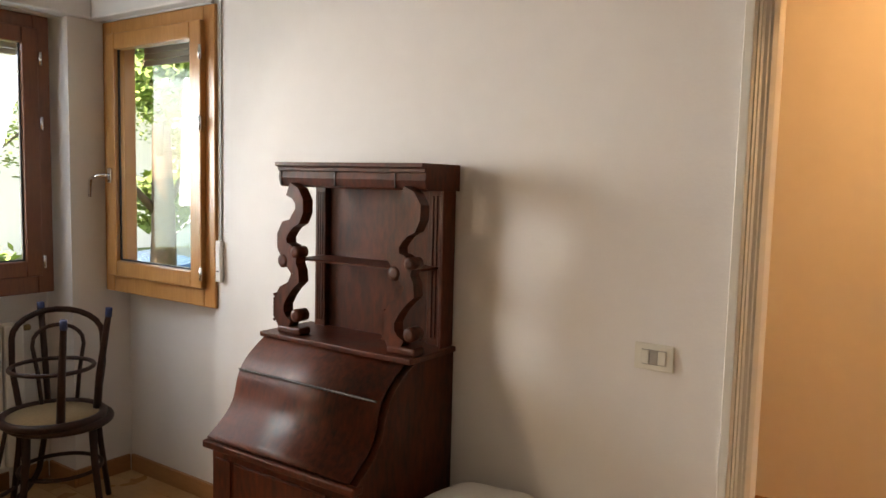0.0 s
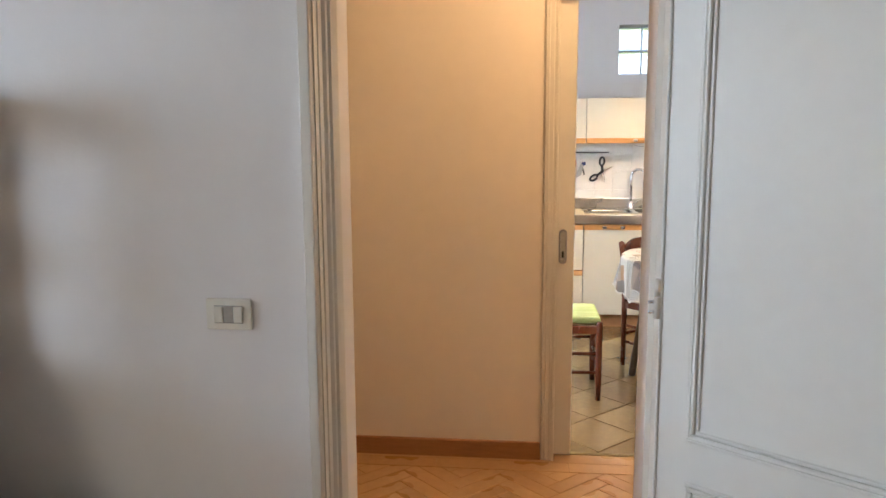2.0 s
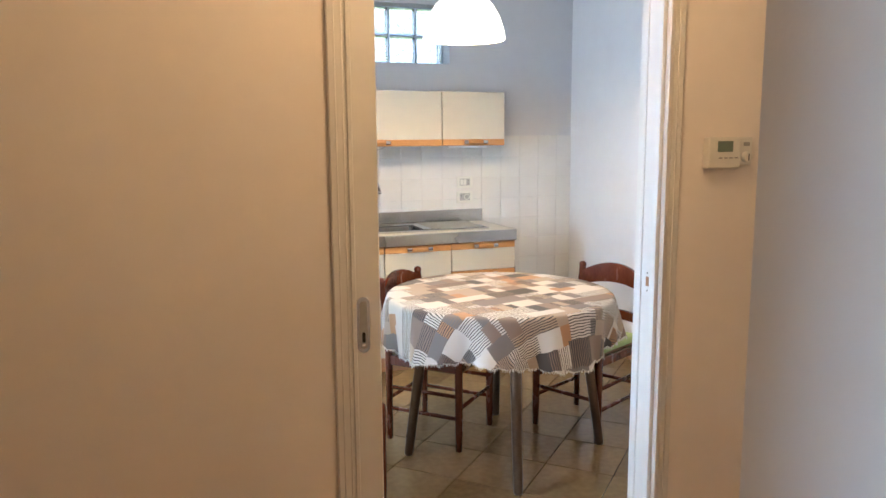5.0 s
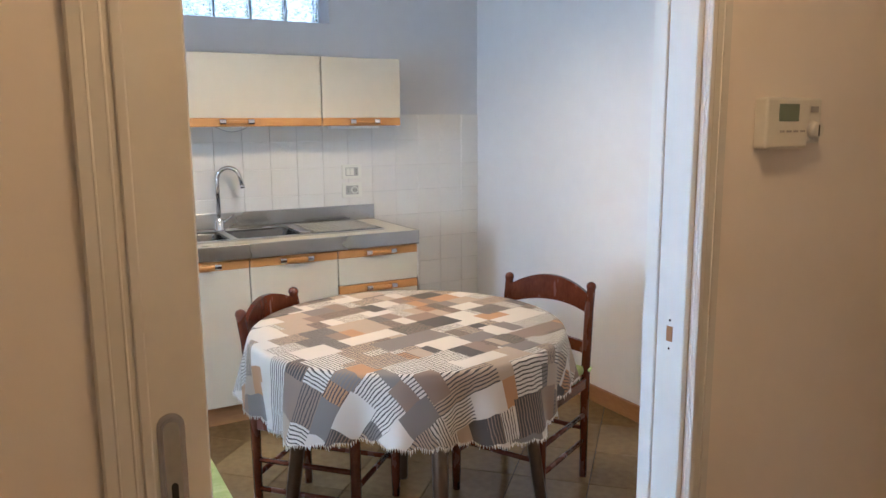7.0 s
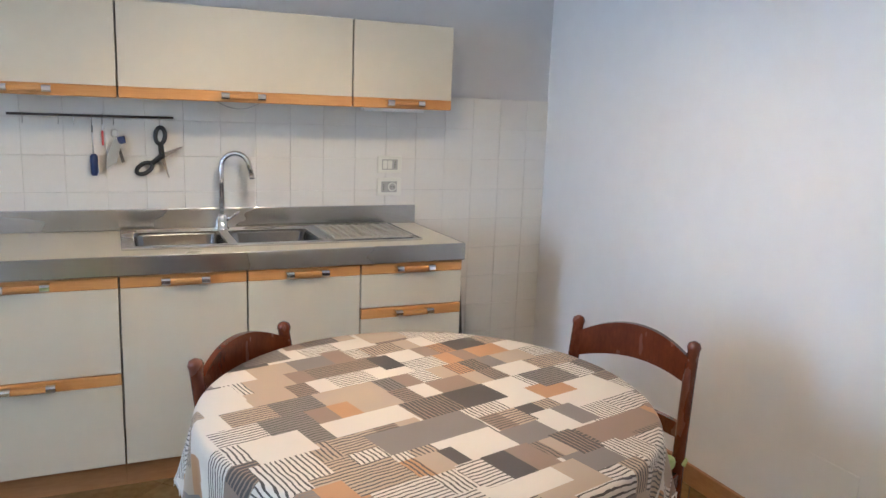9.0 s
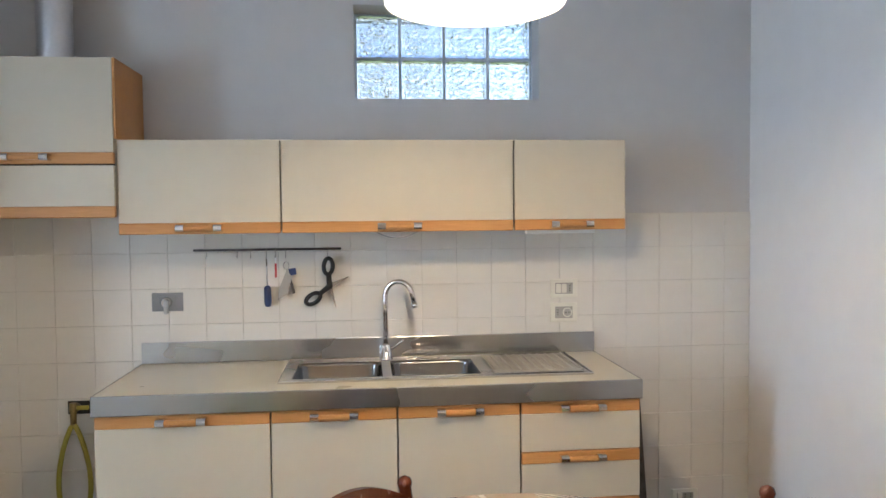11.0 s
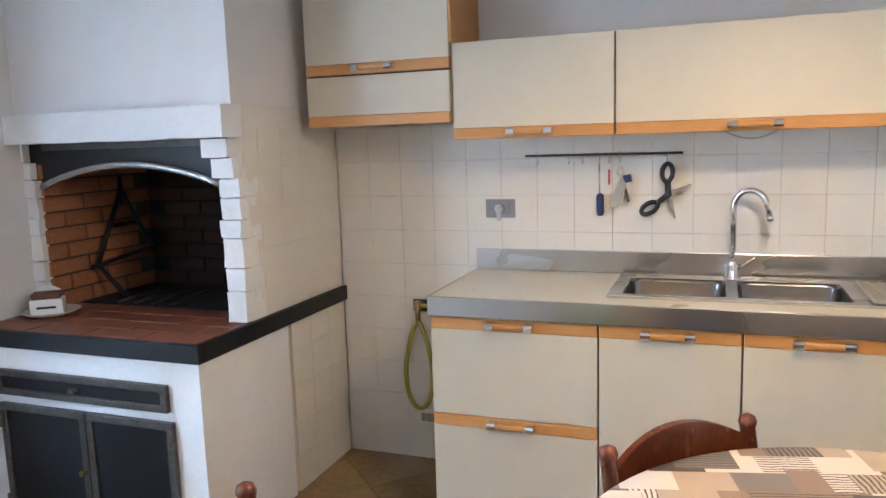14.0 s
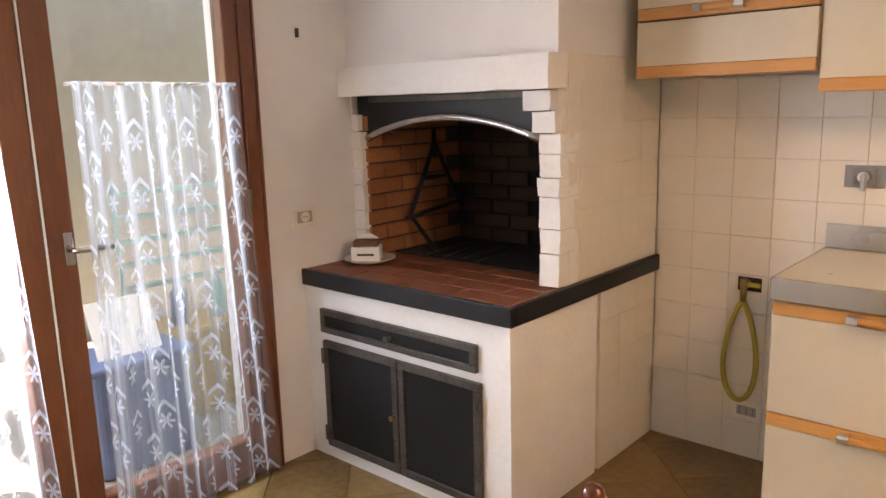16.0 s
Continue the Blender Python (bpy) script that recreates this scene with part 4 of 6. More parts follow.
part("knob", tube(bmesh.new(), [(-3.13, FB - 0.012, 0.596), (-3.13, FB - 0.03, 0.596), (-3.13, FB - 0.045, 0.596)], [0.006, 0.007, 0.013], 10), IRONEDGE, dr)
for a, b, hx in ((-3.52, -3.104, -3.512), (-3.1, -2.712, -2.72)):
    d = part("iron_door", boxes((a + 0.03, b - 0.03, FB - 0.014, FB - 0.001, 0.09, 0.485), bevel=0.002), IRON, FP)
    part("door_frame", boxes((a, b, FB - 0.02, FB - 0.0005, 0.485, 0.513), (a, b, FB - 0.02, FB - 0.0005, 0.06, 0.09), (a, a + 0.03, FB - 0.02, FB - 0.0005, 0.09, 0.485), (b - 0.03, b, FB - 0.02, FB - 0.0005, 0.09, 0.485), bevel=0.002), IRONEDGE, d)
    for z in (0.12, 0.45):
        part("hinge", tube(bmesh.new(), [(hx, FB - 0.024, z - 0.03), (hx, FB - 0.024, z + 0.03)], 0.01, 8), IRONEDGE, d)
part("door_knob", tube(bmesh.new(), [(-3.118, FB - 0.018, 0.29), (-3.118, FB - 0.032, 0.29), (-3.118, FB - 0.045, 0.29)], [0.005, 0.006, 0.011], 10), BRASS, FP, "small brass door knob")
rk = thing("fire_rack", "folded black iron grill rack leaning inside the firebox", "rack")
for pts in (((-3.53, -0.35, 1.27), (-3.52, -0.53, 0.95)), ((-3.53, -0.35, 1.27), (-3.52, -0.18, 0.96)), ((-3.52, -0.56, 0.945), (-3.52, -0.16, 0.985)), ((-3.53, -0.44, 1.11), (-3.53, -0.26, 1.11)), ((-3.53, -0.35, 1.33), (-3.53, -0.35, 1.2)), ((-3.52, -0.53, 0.95), (-3.4, -0.5, SLAB1 + 0.008))):
    part("bar", tube(bmesh.new(), pts, 0.011, 8), IRON, rk)
for dx in (0.0, 0.09, 0.18, 0.27):
    part("bar", tube(bmesh.new(), [(-3.34 + dx, -0.62, 0.812), (-3.32 + dx, -0.36, 0.826)], 0.006, 6), IRON, rk)
pl = thing("saucer", "cream oval plate on the brick ledge", "plate", pose(-3.495, -0.815, SLAB1 + 0.0005))
part("dish", lathe(bmesh.new(), [(0.06, 0.0), (0.085, 0.006), (0.108, 0.018), (0.11, 0.021), (0.104, 0.02), (0.06, 0.009), (0.0, 0.008)], 28), CERAMIC, pl)
bx = thing("match_box", "small white box with a brown card panel on the plate", "box", pose(-3.5, -0.825, SLAB1 + 0.0095, 0, 0, 38))
part("carton", boxes((-0.06, 0.06, -0.04, 0.04, 0, 0.06), bevel=0.003), WHITEPLASTIC, bx)
part("card", boxes((-0.053, 0.053, -0.033, 0.036, 0.0602, 0.085), bevel=0.004), COFFEE, bx)
part("flap", prism(bmesh.new(), [(-0.05, 0.055), (-0.04, 0.094), (-0.01, 0.106), (0.015, 0.105), (0.045, 0.088), (0.052, 0.055)], "y", 0.0365, 0.0395), WHITEPLASTIC, bx)
part("label_bar", boxes((-0.035, 0.035, -0.0412, -0.0401, 0.024, 0.033)), BLACKPLASTIC, bx)

# ---- glass block window ----
gw = thing("window_1", "small high window of patterned glass blocks", "window")
gw["kind"] = "structure"
bw, bh = (GX1 - GX0 - 0.01) / 4, (GZ1 - GZ0 - 0.005) / 2
blk_bm = bmesh.new()
box(blk_bm, -bw / 2 + 0.006, bw / 2 - 0.006, -0.035, 0.035, -bh / 2 + 0.006, bh / 2 - 0.006, bevel=0.012, seg=2)
blk = mesh_of("glass_block", blk_bm, BLOCKGLASS)
pieces("pane", blk, [pose(GX0 + 0.005 + (i + 0.5) * bw, 0.17, GZ0 + 0.003 + (k + 0.5) * bh) for i in range(4) for k in range(2)], gw)
JM = material("pale_mortar", (0.6, 0.68, 0.75), 0.9, vary=0.05)
part("mortar", boxes(*[(GX0 + 0.005 + i * bw - 0.006, GX0 + 0.005 + i * bw + 0.006, 0.145, 0.195, GZ0, GZ1) for i in range(5)], *[(GX0 + 0.0115 + i * bw, GX0 - 0.0015 + (i + 1) * bw, 0.145, 0.195, GZ0 + k * bh - 0.003, GZ0 + k * bh + 0.009) for k in range(3) for i in range(4)]), JM, gw, "pale mortar joints")

# ---- glazed door to the porch ----
fd = thing("door_2", "reddish brown wooden glazed double door to the porch", "door")
fd["kind"] = "structure"
X0, X1 = LX - 0.075, LX + 0.012
part("frame_post", boxes((X0, X1, FD1 - 0.058, FD1 - 0.001, 0, FDT - 0.001), bevel=0.004), DARKWOOD, fd)
part("frame_post", boxes((X0, X1, FD0 + 0.001, FD0 + 0.058, 0, FDT - 0.001), bevel=0.004), DARKWOOD, fd)
part("frame_head", boxes((X0, X1, FD0 + 0.059, FD1 - 0.059, FDT - 0.06, FDT - 0.001), bevel=0.004), DARKWOOD, fd)
part("architrave", boxes((LX + 0.0005, LX + 0.014, FD1 + 0.001, FD1 + 0.012, 0, FDT + 0.04), bevel=0.003), DARKWOOD, fd)
MID = -2.032
for a, b in ((MID + 0.004, FD1 - 0.061), (FD0 + 0.061, MID - 0.004)):
    lf = part("leaf_stile", boxes((X0 + 0.012, X1 - 0.004, b - 0.062 if b > -1.5 else b - 0.085, b, 0.012, FDT - 0.064), bevel=0.005, seg=2), DARKWOOD, fd)
    s1 = 0.062 if b > -1.5 else 0.085
    s0 = 0.085 if b > -1.5 else 0.062
    part("stile", boxes((X0 + 0.012, X1 - 0.004, a, a + s0, 0.012, FDT - 0.064), bevel=0.005, seg=2), DARKWOOD, lf)
    part("bottom_rail", boxes((X0 + 0.012, X1 - 0.004, a + s0 + 0.0005, b - s1 - 0.0005, 0.012, 0.17), bevel=0.005), DARKWOOD, lf)
    part("top_rail", boxes((X0 + 0.012, X1 - 0.004, a + s0 + 0.0005, b - s1 - 0.0005, FDT - 0.15, FDT - 0.064), bevel=0.005), DARKWOOD, lf)
    g = part("pane", boxes((X0 + 0.035, X0 + 0.041, a + s0, b - s1, 0.17, FDT - 0.15)), GLASS, lf)
    g.visible_shadow = False
part("weather_strip", boxes((X1 - 0.006, X1 - 0.001, MID - 0.003, MID + 0.003, 0.02, FDT - 0.07)), WHITEPLASTIC, fd, "pale strip in the gap between the leaves")
hd = part("handle_plate", boxes((X1 - 0.004, X1 + 0.004, -1.982, -1.952, 0.97, 1.075), bevel=0.003, seg=2), STEEL, fd, "satin steel lever handle")
part("lever", tube(bmesh.new(), [(X1, -1.967, 1.022), (X1 + 0.045, -1.967, 1.022), (X1 + 0.05, -1.955, 1.022), (X1 + 0.05, -1.85, 1.018)], [0.01, 0.009, 0.01, 0.008], 12), STEEL, hd)
for z in (0.35, 1.1, 1.85):
    part("hinge", tube(bmesh.new(), [(X1 + 0.002, FD1 - 0.06, z - 0.04), (X1 + 0.002, FD1 - 0.06, z + 0.04)], 0.007, 8), BRASS, fd)

LACE = bpy.data.materials.new("white_lace")
LACE.use_nodes = True
n, l = LACE.node_tree.nodes, LACE.node_tree.links
for q in list(n):
    if q.type == "BSDF_PRINCIPLED":
        n.remove(q)
uv = n.new("ShaderNodeUVMap")
uv.uv_map = "lace"


def node_math(op, a, b=None):
    q = n.new("ShaderNodeMath")
    q.operation = op
    for k, v in enumerate((a, b)):
        if v is None:
            continue
        if isinstance(v, (int, float)):
            q.inputs[k].default_value = v
        else:
            l.new(v, q.inputs[k])
    return q.outputs[0]


def flowers(scale, off, size):
    """Six-petalled stars on a staggered lattice."""
    mp = n.new("ShaderNodeMapping")
    mp.inputs["Scale"].default_value, mp.inputs["Location"].default_value = (scale, scale * 0.8, 1), off
    l.new(uv.outputs[0], mp.inputs[0])
    sep = n.new("ShaderNodeSeparateXYZ")
    l.new(mp.outputs[0], sep.inputs[0])
    fx = node_math("SUBTRACT", node_math("FRACT", sep.outputs[0]), 0.5)
    fy = node_math("SUBTRACT", node_math("FRACT", sep.outputs[1]), 0.5)
    r = node_math("SQRT", node_math("ADD", node_math("MULTIPLY", fx, fx), node_math("MULTIPLY", fy, fy)))
    ang = node_math("ARCTAN2", fy, fx)
    pet = node_math("MULTIPLY", node_math("ADD", node_math("COSINE", node_math("MULTIPLY", ang, 6.0)), 1.6), size)
    star = node_math("LESS_THAN", r, pet)
    ax = node_math("ABSOLUTE", fx)
    stem = node_math("ABSOLUTE", node_math("SUBTRACT", node_math("ADD", fy, 0.36), node_math("MULTIPLY", ax, 0.9)))
    leafy = node_math("MULTIPLY", node_math("LESS_THAN", stem, 0.045), node_math("LESS_THAN", ax, 0.2))
    return node_math("MAXIMUM", star, leafy)


pattern = node_math("MAXIMUM", flowers(6.4, (0, 0, 0), 0.066), flowers(6.4, (0.5, 0.5, 0), 0.066))
net = n.new("ShaderNodeTexNoise")
net.inputs["Scale"].default_value = 240
l.new(uv.outputs[0], net.inputs["Vector"])
fac = node_math("ADD", node_math("MULTIPLY", pattern, 0.4), node_math("MULTIPLY", net.outputs[0], 0.24))
sp = n.new("ShaderNodeSeparateXYZ")
l.new(uv.outputs[0], sp.inputs[0])
thread = node_math("LESS_THAN", node_math("FRACT", node_math("MULTIPLY", sp.outputs[0], 130.0)), 0.35)
gather = n.new("ShaderNodeTexNoise")
gather.noise_dimensions = "1D"
gather.inputs["Scale"].default_value = 17
l.new(sp.outputs[0], gather.inputs["W"])
dense = node_math("MULTIPLY", node_math("MAXIMUM", node_math("SUBTRACT", gather.outputs[0], 0.48), 0.0), 2.2)
n_fac = node_math("ADD", node_math("ADD", fac, dense), node_math("MULTIPLY", thread, 0.14))
dif, trl, tra = n.new("ShaderNodeBsdfDiffuse"), n.new("ShaderNodeBsdfTranslucent"), n.new("ShaderNodeBsdfTransparent")
dif.inputs[0].default_value = trl.inputs[0].default_value = (0.8, 0.89, 0.98, 1)
cl, mx = n.new("ShaderNodeMixShader"), n.new("ShaderNodeMixShader")
cl.inputs[0].default_value = 0.65
l.new(dif.outputs[0], cl.inputs[1]), l.new(trl.outputs[0], cl.inputs[2])
l.new(n_fac, mx.inputs[0]), l.new(tra.outputs[0], mx.inputs[1]), l.new(cl.outputs[0], mx.inputs[2])
l.new(mx.outputs[0], n["Material Output"].inputs[0])


def curtain(y0, y1, top, seed):
    c = thing("lace_curtain", "white lace half curtain with small flowers on a thin rod", "curtain", None, "door curtains")
    part("rod", tube(bmesh.new(), [(LX + 0.03, y0 - 0.01, top), (LX + 0.03, y1 + 0.01, top)], 0.005, 8), WHITEPLASTIC, c)
    for y in (y0, y1):
        part("rod_bracket", boxes((LX + 0.008, LX + 0.03, y - 0.004, y + 0.004, top - 0.006, top + 0.004)), WHITEPLASTIC, c)
    bm = bmesh.new()
    lay = bm.loops.layers.uv.new("lace")
    cols, rows_n, grid = 120, 26, []
    for r in range(rows_n + 1):
        v = r / rows_n
        z = top + 0.006 - v * (top - 0.045)
        row = []
        for k in range(cols + 1):
            u = k / cols
            flare = 1 + 0.11 * v
            mid = (y0 + y1) / 2
            y = mid + (u - 0.5) * (y1 - y0) * flare + 0.006 * math.sin(u * 40 + seed)
            wave = math.sin(u * 58 + seed + 0.8 * math.sin(v * 3 + u * 9)) * (0.009 + 0.013 * v) + 0.006 * math.sin(u * 17 + 2 * v)
            row.append((bm.verts.new((LX + 0.045 + 0.05 * v + wave, y, z)), (u * (y1 - y0) * 1.7, v * top)))
        grid.append(row)
    for a, b in zip(grid, grid[1:]):
        for k in range(cols):
            q = (a[k], a[k + 1], b[k + 1], b[k])
            f = bm.faces.new([p[0] for p in q])
            f.smooth = True
            for lp, p in zip(f.loops, q):
                lp[lay].uv = p[1]
    part("cloth", bm, LACE, c)


curtain(-1.92, -1.345, 1.525, 0.3)
curtain(-2.66, -2.13, 1.525, 2.1)

# ---- dining table with its cloth ----
TC = (-0.672, -1.845)
tb = thing("dining_table", "round dining table on slim bronze metal legs", "table")
part("tabletop", lathe(bmesh.new(), [(0.0, 0.735), (0.515, 0.735), (0.525, 0.742), (0.525, 0.755), (0.518, 0.762), (0.0, 0.762)], 48, TC), CHAIRWOOD, tb)
part("apron", lathe(bmesh.new(), [(0.4, 0.69), (0.4, 0.7349), (0.0, 0.7349)], 40, TC), CHAIRWOOD, tb)
for fx, fy in ((-1.126, -1.809), (-0.808, -2.352), (-0.21, -2.02), (-0.528, -1.478)):
    dx, dy = fx - TC[0], fy - TC[1]
    part("leg", tube(bmesh.new(), [(TC[0] + dx * 0.84, TC[1] + dy * 0.84, 0.72), (TC[0] + dx * 0.88, TC[1] + dy * 0.88, 0.4), (fx, fy, 0.012), (fx, fy, 0.0)], [0.026, 0.024, 0.021, 0.018], 14), TABLEMETAL, tb)

CLOTH = bpy.data.materials.new("patchwork_print_cloth")
CLOTH.use_nodes = True
n, l = CLOTH.node_tree.nodes, CLOTH.node_tree.links
b = n["Principled BSDF"]
b.inputs["Roughness"].default_value = 0.6
uv = n.new("ShaderNodeUVMap")
uv.uv_map = "print"


def hashed(x, y, seed):
    """A random number for each pair of whole numbers."""
    v = n.new("ShaderNodeCombineXYZ")
    l.new(x, v.inputs[0]), l.new(y, v.inputs[1])
    v.inputs[2].default_value = seed
    w = n.new("ShaderNodeTexWhiteNoise")
    l.new(v.outputs[0], w.inputs["Vector"])
    return w.outputs["Value"]


def palette(value, stops):
    r = n.new("ShaderNodeValToRGB")
    r.color_ramp.interpolation = "CONSTANT"
    while len(r.color_ramp.elements) < len(stops):
        r.color_ramp.elements.new(0.5)
    for e, (p, c) in zip(r.color_ramp.elements, stops):
        e.position, e.color = p, (*c, 1)
    l.new(value, r.inputs[0])
    return r.outputs[0]


def choose(fac, a, b):
    q = n.new("ShaderNodeMix")
    q.data_type = "RGBA"
    for k, v in ((0, fac), (6, a), (7, b)):
        l.new(v, q.inputs[k])
    return q.outputs[2]


def patches(across, along, width, height, seed, stops):
    """Rows of printed patches, each row shifted by chance; some patches hatched one way or the other."""
    v = node_math("DIVIDE", along, height)
    row = node_math("FLOOR", v)
    u = node_math("ADD", node_math("DIVIDE", across, width), hashed(row, row, seed))
    col = node_math("FLOOR", u)
    half = node_math("FLOOR", node_math("MULTIPLY", node_math("FRACT", u), 2.0))
    split = node_math("GREATER_THAN", hashed(col, row, seed + 1), 0.62)
    cell = node_math("ADD", node_math("MULTIPLY", col, 2.0), node_math("MULTIPLY", half, split))
    ground = palette(hashed(cell, row, seed + 2), stops)
    turn = node_math("GREATER_THAN", hashed(cell, row, seed + 3), 0.62)
    way = node_math("ADD", node_math("MULTIPLY", across, turn), node_math("MULTIPLY", along, node_math("SUBTRACT", 1.0, turn)))
    hatch = node_math("LESS_THAN", node_math("FRACT", node_math("ADD", node_math("MULTIPLY", way, 92.0), node_math("MULTIPLY", wob.outputs[0], 1.1))), 0.36)
    drawn = node_math("MULTIPLY", hatch, node_math("GREATER_THAN", hashed(cell, row, seed + 4), 0.55))
    ink = palette(hashed(cell, row, seed + 2), ((0.0, DARK), (0.86, TAN)))
    return choose(drawn, ground, ink), hashed(cell, row, seed + 5)


WHITE, BEIGE, TAN, ORANGE, GREY, DARK = (0.57, 0.52, 0.46), (0.37, 0.285, 0.21), (0.22, 0.155, 0.115), (0.39, 0.205, 0.095), (0.17, 0.148, 0.135), (0.055, 0.046, 0.041)
wob = n.new("ShaderNodeTexNoise")
wob.inputs["Scale"].default_value = 22
l.new(uv.outputs[0], wob.inputs["Vector"])
mp = n.new("ShaderNodeMapping")
mp.inputs["Rotation"].default_value = (0, 0, radians(-14))
l.new(uv.outputs[0], mp.inputs[0])
sep = n.new("ShaderNodeSeparateXYZ")
l.new(mp.outputs[0], sep.inputs[0])
one, _ = patches(sep.outputs[0], sep.outputs[1], 0.112, 0.08, 1.0, ((0.0, WHITE), (0.3, BEIGE), (0.47, TAN), (0.6, WHITE), (0.72, ORANGE), (0.8, GREY), (0.93, DARK)))
two, over = patches(sep.outputs[0], sep.outputs[1], 0.128, 0.104, 21.0, ((0.0, WHITE), (0.28, GREY), (0.5, BEIGE), (0.68, TAN), (0.85, DARK)))
l.new(choose(node_math("GREATER_THAN", over, 0.7), one, two), b.inputs["Base Color"])
wv = n.new("ShaderNodeTexNoise")
wv.inputs["Scale"].default_value = 500
l.new(uv.outputs[0], wv.inputs["Vector"])
bp = n.new("ShaderNodeBump")
bp.inputs["Strength"].default_value, bp.inputs["Distance"].default_value = 0.2, 0.001
l.new(wv.outputs[0], bp.inputs["Height"]), l.new(bp.outputs[0], b.inputs["Normal"])


def tablecloth():
    bm = bmesh.new()
    lay = bm.loops.layers.uv.new("print")
    cols, grid = 180, []
    R, drop = 0.53, 0.215
    radii = [0.0005] + [R * k / 8 for k in range(1, 9)]
    steps = [(r, 0.0) for r in radii] + [(R + 0.008, 0.006)] + [(R + 0.012, 0.02 + (drop - 0.02) * k / 10) for k in range(11)]
    for r, d in steps:
        ring = []
        for k in range(cols):
            a = math.tau * k / cols
            fold = max(0, d - 0.01) / drop
            wave = 0.5 + 0.5 * math.sin(9 * a + 0.9 * math.sin(3 * a) + 0.6)
            rr = r + fold * (0.062 * wave - 0.012) + fold * 0.012 * math.sin(23 * a)
            ragged = (0.006 * math.sin(61 * a) + 0.02 * math.sin(4 * a + 0.8)) * fold
            arc = min(r, R) + d
            ring.append((bm.verts.new((TC[0] + rr * math.cos(a), TC[1] + rr * math.sin(a), 0.7655 - d - ragged)), (arc * math.cos(a), arc * math.sin(a))))
        grid.append(ring)
    for a, b in zip(grid, grid[1:]):
        for k in range(cols):
            q = (a[k], a[(k + 1) % cols], b[(k + 1) % cols], b[k])
            f = bm.faces.new([p[0] for p in q])
            f.smooth = True
            for lp, p in zip(f.loops, q):
                lp[lay].uv = p[1]
    hem = [p[0].co.copy() for p in grid[-1]]
    return bm, hem


tc = thing("tablecloth", "patchwork printed tablecloth with a fringed hem hanging over the table", "tablecloth")
bm, hem = tablecloth()
part("cloth", bm, CLOTH, tc)
fr = bmesh.new()
rf = random.Random(3)
for k in range(len(hem)):
    for s in range(3):
        p = hem[k].lerp(hem[(k + 1) % len(hem)], s / 3)
        q = p + Vector((rf.uniform(-.004, .004), rf.uniform(-.004, .004), -0.01 - rf.random() * 0.006))
        vs = [fr.verts.new(v) for v in (p + Vector((0.003, 0, 0.002)), p + Vector((-0.003, 0, 0.002)), p + Vector((0, 0.003, 0.002)), q)]
        for tri in ((0, 1, 3), (1, 2, 3), (2, 0, 3)):
            fr.faces.new([vs[i] for i in tri])
part("fringe", fr, LINEN, tc, "short white fringe")


